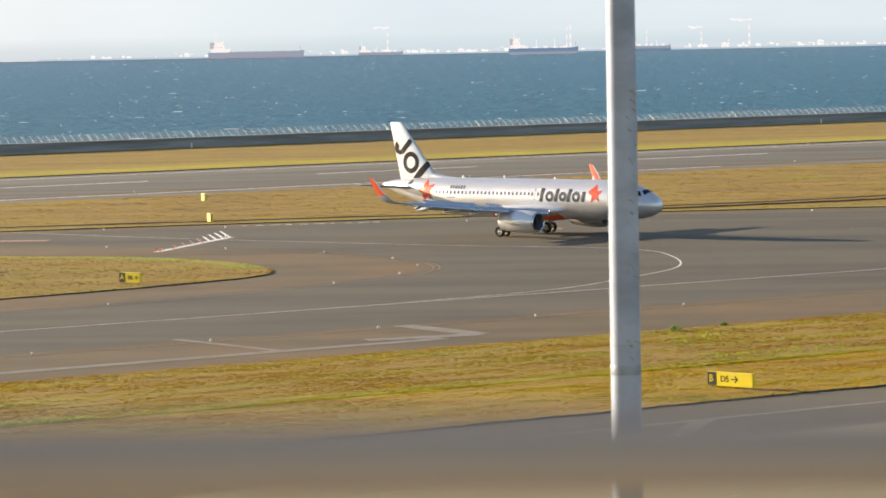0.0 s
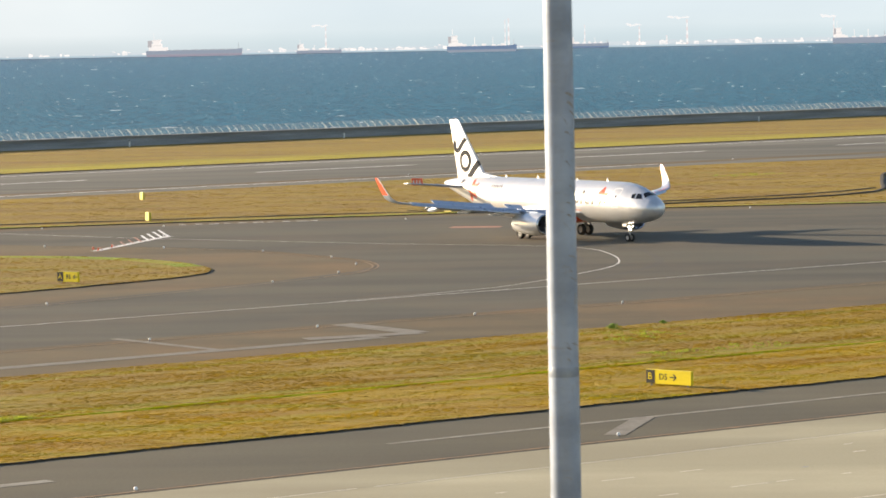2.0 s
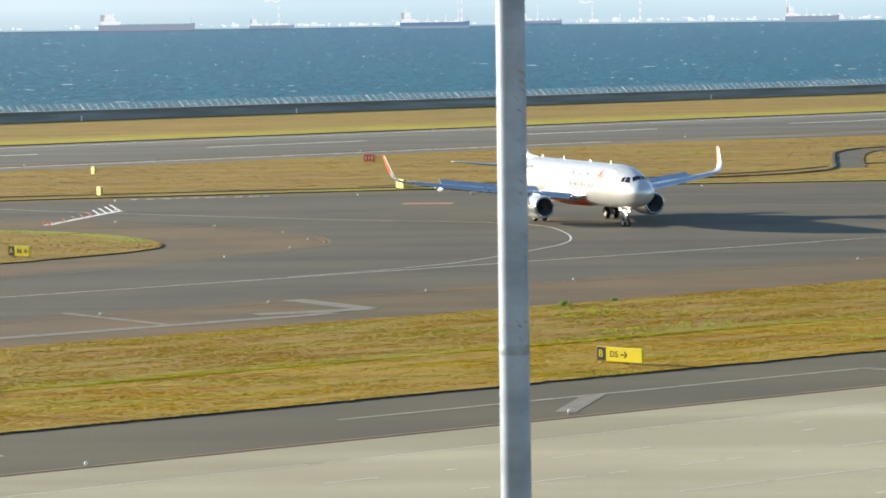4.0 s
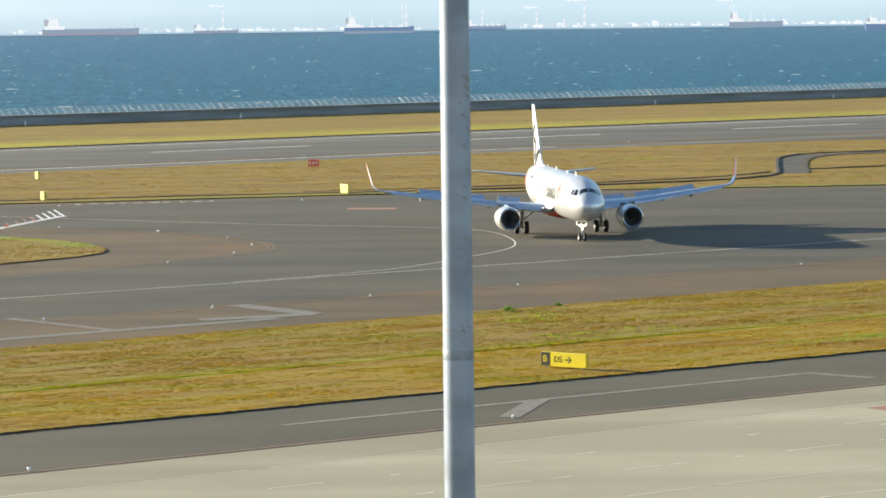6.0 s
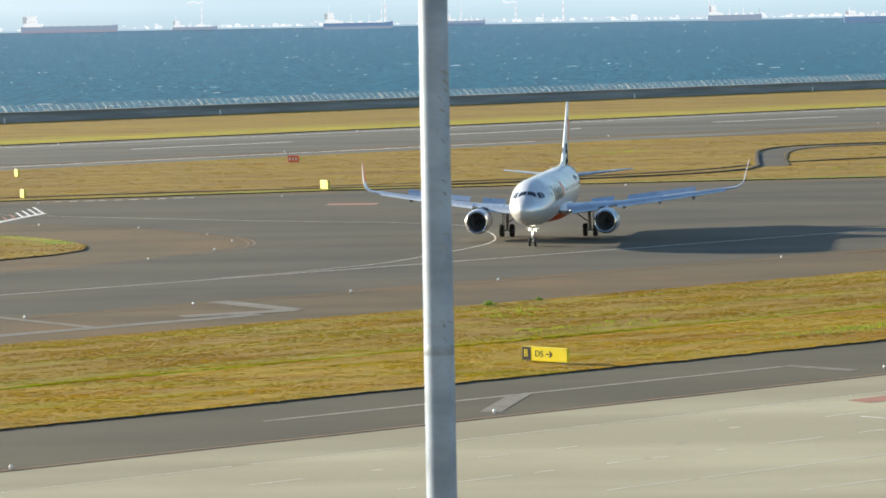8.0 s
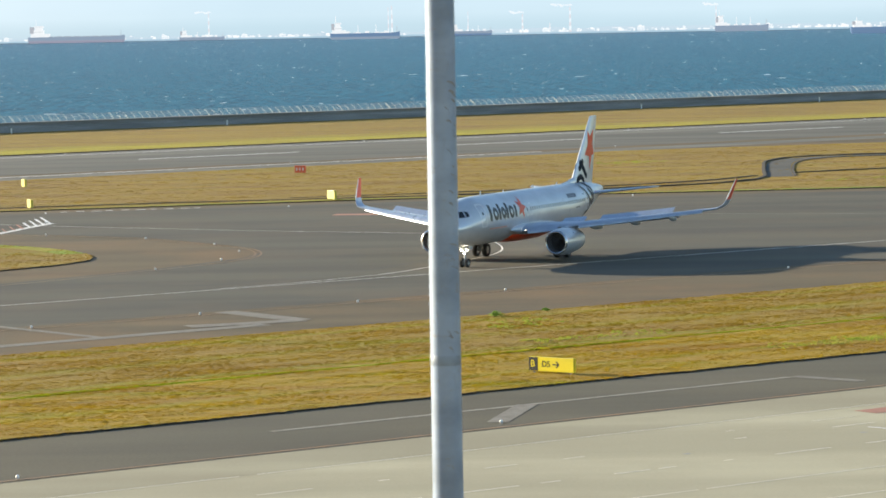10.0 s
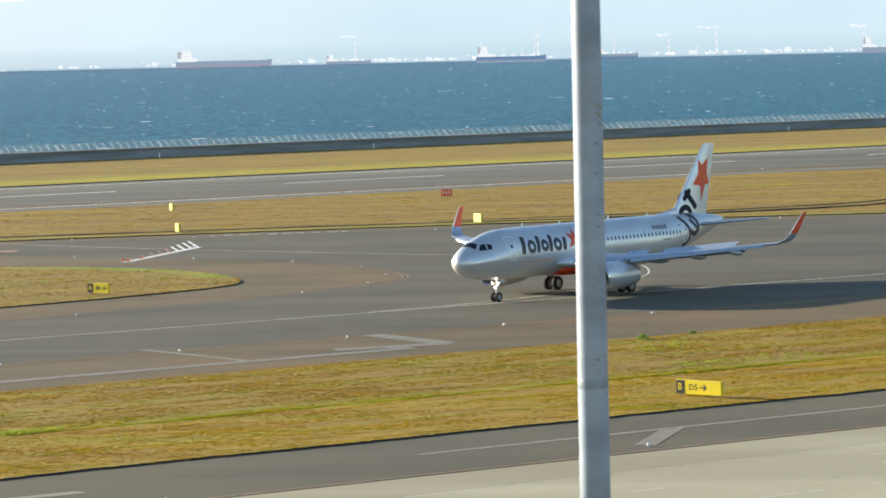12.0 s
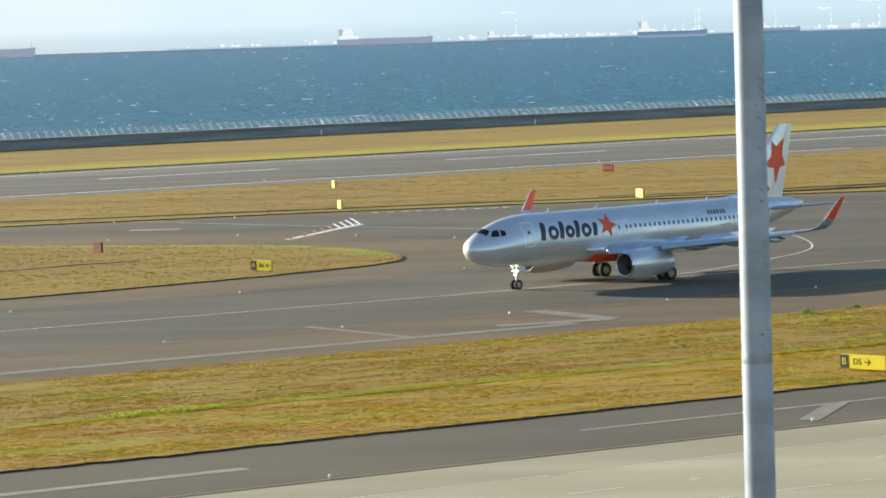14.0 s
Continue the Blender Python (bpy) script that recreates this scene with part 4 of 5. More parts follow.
for a, b in (((-11.2, 240.2), (-17.2, 248.4)), ((-23.8, 229.0), (-32.5, 239.4))):
    line("shoulder_chevron", [a, b], 1.9 if a[0] > -20 else 0.8, FADED_MARK, "faded white slanting shoulder mark", 0.02)
line("shoulder_chevron", [(-18.9, 236.6), (-14.5, 238.4), (-11.2, 240.2)], 1.9, FADED_MARK, "faded white slanting shoulder mark", 0.024)
line("shoulder_chevron", [uv(66, 196.4), uv(73, 207)], 0.6, FADED_MARK, "faded white slanting shoulder mark", 0.02)
line("lane_edge_line", stretch(-300, 700, 206.2), 0.22, ORANGE_MARK, "thin worn orange lane edge line")
line("apron_edge_line", stretch(-300, 600, 137.6), 0.3, ORANGE_MARK, "thin orange line along the apron edge", 0.018)
line("apron_shoulder_line", stretch(98.9, 134.9, 144.6), 0.45, PALE_MARK, "white line on the apron shoulder")
line("apron_shoulder_line", stretch(20, 79, 143.9), 0.95, PALE_MARK, "white line on the apron shoulder")
line("apron_chevron", [(18.9, 197.3), (22.5, 194.1)], 0.9, FADED_MARK, "white slanting apron mark", 0.02)
line("apron_chevron", [(1.7, 177.2), (3.4, 185.2)], 1.15, FADED_MARK, "broad grey slanting apron mark", 0.02)
LAMP_BASE = material("lamp_base", (0.3, 0.29, 0.27), 0.6)
PALE_JOINT = worn_paint("pale_joint", (0.8, 0.75, 0.62), (0.55, 0.5, 0.37), 0.54)
for v, w, spans in ((131.3, 0.13, ((40, 88), (89, 131), (133, 150))), (128.1, 0.1, ((115.1, 115.7), (121, 124))), (125.5, 0.16, ((85, 88), (91.7, 92.3), (97.8, 99.7), (102.5, 103.8), (113.4, 114.2), (120, 123))),
                    (119.7, 0.17, ((80, 84), (88.8, 89.8), (91.8, 95.2), (96.5, 97.6), (100.7, 102.9), (103.4, 104.5), (107.4, 108), (110.7, 114.3), (116.7, 118.3))),
                    (113.1, 0.15, ((70, 90), (95.1, 100), (100.5, 120))), (107.2, 0.15, ((76, 81), (84, 86), (93, 96), (101, 112))), (101.3, 0.16, ((66, 84), (88, 104))), (95.4, 0.15, ((60, 72), (75, 95)))):
    for u0, u1 in spans:
        line("slab_joint", stretch(u0, u1, v), w, PALE_JOINT, "pale worn joint between apron slabs", 0.014)
line("stop_mark", [uv(121.3, 124.3), uv(121.6, 122.6)], 0.2, FRESH_MARK, "short white painted stroke on the apron", 0.018)
for u, v in ((107.9, 122.8), (119.6, 122.9)):
    line("drain_cover", [uv(u - 0.2, v), uv(u + 0.2, v)], 0.3, LAMP_BASE, "small dark metal cover in the apron", 0.012)
line("apron_patch", [uv(125.7, 129.0), uv(133, 129.0)], 1.7, RED_MARK, "red-brown painted rectangle on the apron", 0.02)
for k in range(-10, 22):
    line("runway_dash", stretch(285.2 + 60 * k, 315.2 + 60 * k, 451.5), 0.9, FRESH_MARK, "white runway centre line dash")
line("runway_side_line", stretch(-700, 336, 415.5), 0.9, WHITE_MARK, "white runway side line")
line("runway_side_line", stretch(-700, 1500, 477.0), 0.8, WHITE_MARK, "faded white runway side line")
line("blast_strip", [(-68, 363.1), (-62.6, 362.9)], 2.6, RED_MARK, "faded red painted strip")
line("blast_strip", [(-13.6, 370.6), (-8.2, 370.0)], 3.0, RED_MARK, "faded red painted strip")
line("blast_strip", [(-100, 358), (-88, 357.5)], 1.8, RED_MARK, "faded red painted strip")
ARC = [(-54.4, 350.2), (-41.5, 344.3), (-30.8, 336.5), (-24, 326.8), (-19.6, 319.5), (-18.1, 311.8), (-19, 305), (-21.6, 300), (-26.1, 293.4), (-42.4, 273.1), (-68, 251)]
ARC = [(x * 0.994, y * 0.994) for x, y in ARC]
line("turn_edge_line", spline(ARC), 0.16, ORANGE_MARK, "thin worn orange edge line round the turn", 0.02)
line("turn_edge_line", spline([(x - 0.5, y - 0.3) for x, y in ARC[2:8]]), 0.14, ORANGE_MARK, "thin worn orange edge line round the turn", 0.02)
# white comb where the turn leaves the taxiway
line("comb_bar", [(-47.8, 340), (-45.0, 355), (-43.2, 363.5)], 0.9, WHITE_MARK, "white slanting bar of a closed-area mark", 0.02)
for k in range(9):
    f = k / 8
    x, y = -47.4 + 4.1 * f ** 0.8, 342 + 21.5 * f ** 0.8
    ln = 4.0 + 7.5 * f
    line("comb_tooth", [(x, y), (x - 0.21 * ln, y + ln)], 0.28 if k > 3 else 0.18, FRESH_MARK if k > 4 else RED_MARK, "slanting stripe of a closed-area mark", 0.022)
for x, y, w in [(-44.6 + 1.62 * i, 385.2 + 0.42 * i, 0.55 + 0.2 * (i % 3)) for i in range(10)]:
    line("edge_dash", [(x, y), (x + w * 1.2, y + 0.3)], 0.6, WHITE_MARK, "short faded white edge dash", 0.02)

# ---- lamps and boards along the taxiways ----
LAMP_WHITE = material("lamp_glass", (0.85, 0.85, 0.85), 0.3)


def edge_lamp(x, y, k):
    t = thing("edge_lamp", "small white taxiway edge lamp on a short stem", "lamp", "taxiway edge lamps", pose(x, y, 0.0, 0, 0, 30 * k))
    bm = bmesh.new()
    turned(bm, [(0.0, 0.09), (0.02, 0.09), (0.03, 0.04), (0.07, 0.035)], "z", 12, caps=True)
    part("stem", bm, LAMP_BASE, t)
    bm = bmesh.new()
    turned(bm, [(0.07, 0.05), (0.09, 0.085), (0.16, 0.09), (0.21, 0.06), (0.225, 0.01)], "z", 12, caps=True)
    smooth(part("lens", bm, LAMP_WHITE, t, "white glass lens"))
    return t


def lamps():
    spots = [uv(80.6, 138.7), uv(110.0, 139.7), uv(139, 140.5), uv(52, 138.7)]
    spots += [uv(u, 207.5) for u in (66, 80, 94, 108, 122, 136, 150, 164, 193.6)]
    spots += [(-41.5, 344.5), (-30.8, 336.4), (-23.3, 325.2), (-26.1, 293.4), (-21.2, 304.0), (-20.3, 314.9), (-42.4, 273.1), (-54.4, 350.2), (-58, 259)]
    spots += [(-73, 380.3), (-46.2, 383.8), (-19.4, 389.6), (-44.1, 366.0), (20, 400.5)]
    spots += [uv(u, 421.5) for u in (236, 293, 356, 416)] + [uv(u, 482.8) for u in (231, 291, 351, 411, 471)]
    spots += [(-59.8, 383.3), (-67.4, 347.2)]
    # the lens, not the foot, stands on the sight lines
    spots = [(x * 0.9933, y * 0.9933) for x, y in spots]
    first = edge_lamp(*spots[0], 0)
    for i, (x, y) in enumerate(spots[1:]):
        copy_thing(first, pose(x, y, 0.0, 0, 0, 30 * i))
    for i, (x, y) in enumerate(((-47.6, 340.8), (-48.4, 343.0), (-46.9, 345.6))):
        t = thing("marker_light", "small red obstruction marker light on the asphalt", "marker", "red marker lights", pose(x, y, 0))
        bm = bmesh.new()
        turned(bm, [(0, 0.14), (0.06, 0.14), (0.1, 0.08), (0.22, 0.08), (0.27, 0.02)], "z", 12, caps=True)
        smooth(part("marker_body", bm, BOARD_RED, t))


BOARD_YELLOW = coated("board_yellow", (0.78, 0.63, 0.008), 0.4, 0.0, 0.06)
BOARD_PALE = coated("board_pale_yellow", (0.6, 0.53, 0.07), 0.4, 0.0, 0.1)
BOARD_BLACK = coated("board_black", (0.02, 0.02, 0.02), 0.4, 0.0, 0.02)
BOARD_RED = coated("board_red", (0.85, 0.16, 0.07), 0.45, 0.0, 0.1)
BOARD_BROWN = coated("board_brown", (0.25, 0.07, 0.05), 0.6, 0.0, 0.15)
LEG = coated("board_leg", (0.25, 0.25, 0.24), 0.5, 0.3, 0.1)


def letters(name, text, size, mat, parent, at):
    """A word as a flat mesh, in the board's plane."""
    c = bpy.data.curves.new(name, "FONT")
    c.body, c.size, c.extrude, c.align_y = text, size, 0.004, "CENTER"
    tmp = bpy.data.objects.new(name, c)
    scene.collection.objects.link(tmp)
    me = bpy.data.meshes.new_from_object(tmp.evaluated_get(bpy.context.evaluated_depsgraph_get()))
    bpy.data.objects.remove(tmp)
    me.materials.clear()
    me.materials.append(mat)
    ob = new(name, me)
    ob.parent = parent
    ob.matrix_basis = at
    return ob


def guidance_board(x, y, turn, width, height, key, word, arrow, label):
    """A taxiway board: face towards its -y, black key panel, yellow panel."""
    t = thing("guidance_sign", label, "sign", "taxiway guidance signs", pose(x, y, 0.06, 0, 0, turn))
    bm = bmesh.new()
    box(bm, (0, -0.12, 0.16), (width, 0.12, 0.16 + height), 0.02)
    part("case", bm, BOARD_YELLOW, t, "yellow sign case")
    k = height * 0.78
    bm = bmesh.new()
    box(bm, (0.015, -0.13, 0.18), (k, -0.121, 0.14 + height))
    part("key_panel", bm, BOARD_BLACK, t, "black key panel")
    face = Matrix.Rotation(math.pi / 2, 4, "X")
    zc = 0.16 + height / 2
    letters("key_letter", key, height * 0.7, BOARD_YELLOW, t, Matrix.Translation((0.12, -0.137, zc)) @ face)
    letters("route_letters", word, height * 0.62, BOARD_BLACK, t, Matrix.Translation((k + 0.28, -0.129, zc)) @ face)
    ax = k + 0.28 + height * 0.98
    bm = bmesh.new()
    box(bm, (ax, -0.128, zc - 0.035), (ax + 0.46, -0.122, zc + 0.035))
    e, d = (ax + 0.5, -1) if arrow > 0 else (ax - 0.04, 1)
    for q in (1, -1):
        vs = [(e, -0.1285, zc), (e + d * 0.2, -0.1285, zc + q * 0.2), (e + d * 0.28, -0.1285, zc + q * 0.15), (e + d * 0.1, -0.1285, zc)]
        bm.faces.new([bm.verts.new(v) for v in vs])
    part("arrow", bm, BOARD_BLACK, t)
    for xx in (0.3, width - 0.3):
        bm = bmesh.new()
        box(bm, (xx - 0.05, -0.04, 0.0), (xx + 0.05, 0.04, 0.16))
        part("leg", bm, LEG, t)
    return t


def marker_board(x, y, turn, width, height, mat, label, stripes=0):
    t = thing("marker_board", label, "sign", "runway marker boards", pose(x, y, 0.06, 0, 0, turn))
    bm = bmesh.new()
    box(bm, (-width / 2, -0.15, 0.12), (width / 2, 0.15, 0.12 + height), 0.02)
    part("panel", bm, mat, t)
    for e in (-1, 1):
        bm = bmesh.new()
        box(bm, (e * width * 0.32 - 0.04, -0.04, 0), (e * width * 0.32 + 0.04, 0.04, 0.12))
        part("leg", bm, LEG, t)
    for i in range(stripes):
        cx = width * (-0.3 + 0.6 * i / max(1, stripes - 1))
        bm = bmesh.new()
        box(bm, (cx - 0.09, -0.16, 0.12 + height * 0.3), (cx + 0.09, -0.151, 0.12 + height * 0.72))
        part("unread_mark", bm, WHITE_PAINT, t)
    return t


lamps()
guidance_board(3.92, 201.3, TURN - 90 + 14, 3.25, 0.82, "B", "D5", 1, "yellow taxiway sign with black panel, on dry grass")
guidance_board(-44.7, 294.8, TURN - 90 + 20, 2.3, 0.86, "A", "B6", -1, "yellow taxiway sign with black panel, on grass island")
marker_board(-56.2, 444.5, -62, 1.1, 0.95, BOARD_PALE, "small pale yellow board on grass by the runway")
marker_board(-49.0, 392.5, -62, 1.15, 0.95, BOARD_PALE, "small pale yellow board on grass by the taxiway")
marker_board(-14.9, 400.2, -58, 1.7, 1.0, BOARD_PALE, "wide pale yellow board on grass by the taxiway", 0)
marker_board(-21.8, 471.5, -24, 1.6, 0.95, BOARD_RED, "orange-red runway distance board with three marks", 3)
marker_board(-64.0, 325.0, -35, 1.0, 0.95, BOARD_BROWN, "brown-red equipment box on the grass island")
PLANT = material("weed_leaf", (0.24, 0.36, 0.03), 0.8)
YOUNG_PLANT = turf("young_leaf", (0.33, 0.43, 0.05), (0.33, 0.36, 0.05), (0.26, 0.4, 0.03), 0.05)


def weed(x, y, size, seed):
    rnd = random.Random(seed)
    t = thing("weed_bush", "small green weed bush on the grass edge", "bush", at=pose(x, y, LIP))
    bm = bmesh.new()
    for i in range(260):
        a, e, r = rnd.uniform(0, 6.3), rnd.uniform(0.1, 1.5), size * rnd.uniform(0.3, 1.0)
        p = Vector((r * math.cos(a) * math.cos(e) * 1.4, r * math.sin(a) * math.cos(e), r * math.sin(e) * 0.75))
        d = Vector((rnd.uniform(-1, 1), rnd.uniform(-1, 1), rnd.uniform(-0.4, 1))).normalized() * 0.11
        w = d.orthogonal().normalized() * 0.04
        bm.faces.new([bm.verts.new(v) for v in (p, p + d * 0.5 + w, p + d, p + d * 0.5 - w)])
    part("leaves", bm, PLANT, t)
    bm = bmesh.new()
    for i in range(7):
        a = i * 0.9
        tube(bm, (0, 0, -0.05), (0.5 * size * math.cos(a), 0.5 * size * math.sin(a), 0.5 * size), 0.012, 0.006, 5)
    part("stems", bm, PLANT, t)


weed(2.35, 239.6, 0.46, 1)
weed(5.9, 243.6, 0.2, 2)


def weed_patch(u0, u1, v0, v1, count, seed, label):
    """Low broad-leaved weeds in loose clumps."""
    rnd = random.Random(seed)
    bm = bmesh.new()
    for _ in range(count):
        cu, cv, size = rnd.uniform(u0, u1), rnd.triangular(v0, v1), rnd.uniform(0.12, 0.42)
        for _ in range(12):
            x, y = uv(cu + rnd.gauss(0, size), cv + rnd.gauss(0, size * 0.7))
            p = Vector((x, y, LIP + rnd.uniform(0.0, 0.06)))
            d = Vector((rnd.uniform(-1, 1), rnd.uniform(-1, 1), rnd.uniform(0.1, 0.9))).normalized() * 0.12
            w = d.orthogonal().normalized() * 0.05
            bm.faces.new([bm.verts.new(q) for q in (p, p + d * 0.5 + w, p + d, p + d * 0.5 - w)])
    tagged(part("weed_patch", bm, YOUNG_PLANT), label, "weeds", kind="stuff")


weed_patch(138, 149, 169.5, 173.5, 34, 3, "loose patch of green weeds in the dry verge")
weed_patch(142, 149, 179.5, 186, 20, 4, "loose patch of green weeds in the dry verge")
weed_patch(145, 160, 155.5, 159.5, 56, 5, "green weeds along the paved edge of the verge")
weed_patch(84, 91, 167.4, 169.2, 50, 6, "lush green growth beside the mowing ridge")
weed_patch(311, 321, 366, 376, 26, 8, "green weeds in the golden grass")
weed_patch(294, 312, 305, 312, 34, 9, "green weeds in the golden grass")
weed_patch(166, 190, 166.5, 169.5, 50, 7, "green weeds beside the mowing ridge")

# drain kerbs in the middle grass, and the loop road at its far side
RUT = material("drain_concrete", (0.06, 0.05, 0.04), 0.95)
LOOP_ASPHALT = paving("loop_asphalt", (0.07, 0.066, 0.055), (0.1, 0.093, 0.075), (0.09, 0.075, 0.056))


def kerb(name, points, width, height, mat, label, z=LIP):
    """A low step along a line, sunk at its foot."""
    bm = bmesh.new()
    loops = []
    for i, (x, y) in enumerate(points):
        a, b = points[max(0, i - 1)], points[min(len(points) - 1, i + 1)]
        d = Vector((b[0] - a[0], b[1] - a[1], 0)).normalized()
        nrm = Vector((-d.y, d.x, 0)) * width / 2
        p = Vector((x, y, z))
        h = height * (0.55 if x < 0 else 1.0) * (0.8 + 0.35 * noise.noise((x * 0.3, y * 0.3, 0)))
        loops.append([p - nrm + Vector((0, 0, -0.06)), p - nrm * 0.8 + Vector((0, 0, h)), p + nrm * 0.8 + Vector((0, 0, h)), p + nrm + Vector((0, 0, -0.06))])
    rings(bm, loops)
    return tagged(part(name, bm, mat), label, "kerb", kind="structure")


kerb("drain_kerb", spline([(-90, 383), (-52, 393.5), (-30, 399.5), (0.1, 405.5), (14.8, 412.5), (28.8, 420.5), (36, 429), (38.6, 438), (39.6, 450), (41, 466), (42.6, 481), (45.4, 490), (50, 497), (64.6, 502.5), (90, 509), (130, 518)], 10), 0.5, 0.2, RUT, "dark drain kerb winding through the grass")
kerb("drain_kerb", spline([(-20, 405.5), (5.3, 414), (22, 423), (32, 432), (37.9, 441)], 10), 0.5, 0.13, RUT, "dark drain kerb through the grass")
kerb("drain_kerb", spline([(43.4, 447), (58.7, 456), (90, 470), (130, 486)], 10), 0.5, 0.16, RUT, "dark drain kerb through the grass")
kerb("drain_kerb", spline([(42.6, 438), (43.6, 452), (45, 466), (46.9, 479), (50.5, 488.5), (58, 494.5), (90, 504), (130, 513)], 10), 0.4, 0.1, RUT, "dark inner kerb of the loop road")
line("loop_road", spline([(40.6, 437), (41.5, 450), (43, 466), (44.8, 480), (48, 489.5), (54, 495.5), (64.6, 499.8), (90, 506.5), (130, 515.5)]), 3.4, LOOP_ASPHALT, "short curved asphalt loop road in the grass", LIP + 0.016)
kerb("drain_kerb", [(-69, 301.5), (-63.1, 308.3), (-57.6, 311.7)], 0.4, 0.12, RUT, "dark drain kerb on the grass island")
GREEN_STREAK = turf("green_streak", (0.27, 0.3, 0.014), (0.36, 0.27, 0.025), (0.2, 0.31, 0.012), 0.08)
line("green_edge", spline([(-160, 346.2), (-76, 380.0), (-51.9, 388.6), (-27, 395.7), (-4.4, 401.7), (50, 407.5)]), 1.7, GREEN_STREAK, "greener grass along the taxiway edge", LIP + 0.012)
line("green_edge", spline([(-100, 347.5), (-72, 337), (-61.6, 333.5), (-50, 330), (-43, 325), (-38, 318.6), (-35.4, 313)]), 2.4, GREEN_STREAK, "greener grass along the island edge", LIP + 0.012)

# ---- sea wall and its leaning fence ----
FENCE = coated("fence_galvanised", (0.66, 0.66, 0.63), 0.45, 0.3, 0.1)


def sea_wall():
    bm = bmesh.new()
    prof = [(584.0, -0.2), (584.0, 1.15), (584.25, 1.2), (584.25, 1.85), (583.9, 1.9), (583.9, 2.12), (586.4, 2.12), (586.4, 1.9), (586.2, 1.7), (587.5, -4.5), (584.5, -4.5)]
    loops = []
    for u in range(-1500, 2301, 100):
        loops.append([(*uv(u, v), z) for v, z in prof])
    rings(bm, loops)
    tagged(part("sea_wall", bm, WALL_CONCRETE), "dark grey concrete sea wall with a coping", "wall", kind="structure")
    f = thing("sea_fence", "pale galvanised wire fence leaning seaward on the wall", "fence", at=pose(0, 0, 0))
    bm = bmesh.new()
    w, dd = 0.055, 0.04
    p = [(0, 2.1), (0.1, 2.3), (0.6, 2.72), (1.75, 3.36)]
    loops = []
    for v, z in p:
        a, b = uv(-w, v - dd), uv(w, v - dd)
        c, d = uv(w, v + dd), uv(-w, v + dd)
        loops.append([(*a, z), (*b, z), (*c, z), (*d, z)])
    rings(bm, loops)
    first = part("post", bm, FENCE, f)
    base = Vector((*uv(250, 584.9), 0))
    first.location = base
    for i in range(1, 230):
        ob = first.copy()
        scene.collection.objects.link(ob)
        ob.location = Vector((*uv(250 + 1.75 * i, 584.9), 0))
        if i % 13 == 0:
            twin = first.copy()
            scene.collection.objects.link(twin)
            twin.location = Vector((*uv(250 + 1.75 * i + 0.25, 584.9), 0))
    for v, z, r in ((584.95, 2.2, 0.014), (585.25, 2.5, 0.014), (585.5, 2.7, 0.014), (585.85, 2.9, 0.014), (586.2, 3.08, 0.014), (586.6, 3.32, 0.018)):
        bm = bmesh.new()
        tube(bm, (*uv(240, v), z), (*uv(680, v), z), r, n=5)
        part("wire", bm, FENCE, f)
    # small marker posts in front of the wall
    for u in (338, 388, 440, 498, 552, 600):
        t = thing("wall_marker", "small white marker post before the sea wall", "post", "sea wall markers", pose(*uv(u, 580.5), LIP))
        bm = bmesh.new()
        box(bm, (-0.14, -0.08, -0.05), (0.14, 0.08, 1.15), 0.03)
        part("post_body", bm, WHITE_PAINT, t)
        bm = bmesh.new()
        box(bm, (-0.17, -0.1, 1.12), (0.17, 0.1, 1.3), 0.03)
        part("cap", bm, LEG, t)


sea_wall()

# ---- whitecaps ----


def whitecaps():
    rnd = random.Random(5)
    bm = bmesh.new()
    for _ in range(1500):
        y = 640 + 3800 * rnd.random() ** 1.7
        x = rnd.uniform(-0.26, 0.2) * y
        if x * -SU + y * CU < 600:
            continue
        big = rnd.random() < 0.1
        ln = (0.22 + 0.75 * rnd.random() ** 2) * (3.2 if big else 1) * (1.2 + y / 3000)
        h = rnd.uniform(0.06, 0.2) * (1.3 if big else 1) * (1 + y / 3600)
        n = rnd.randint(3, 6)
        top = [bm.verts.new((x + ln * (i / (n - 1) - 0.5), y + rnd.uniform(-0.3, 0.3), -3.5 + h * rnd.uniform(0.4, 1.0) * math.sin(math.pi * (i + 0.6) / (n + 0.2)))) for i in range(n)]
        low = [bm.verts.new((v.co.x + rnd.uniform(-0.1, 0.1), v.co.y - 0.6 - rnd.uniform(0, 0.9), -3.48)) for v in top]
        for i in range(n - 1):
            bm.faces.new((low[i], low[i + 1], top[i + 1], top[i]))
    tagged(part("whitecaps", bm, FOAM), "small white foam crests on the sea", "foam", kind="stuff")


whitecaps()

# ---- ships at anchor, the far shore and hills ----


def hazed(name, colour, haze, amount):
    """A far thing's paint with haze painted in: base dimmed, air colour added as emission."""
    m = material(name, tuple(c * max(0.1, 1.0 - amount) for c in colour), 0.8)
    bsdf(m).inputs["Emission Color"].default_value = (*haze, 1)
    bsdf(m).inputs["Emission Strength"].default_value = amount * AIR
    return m


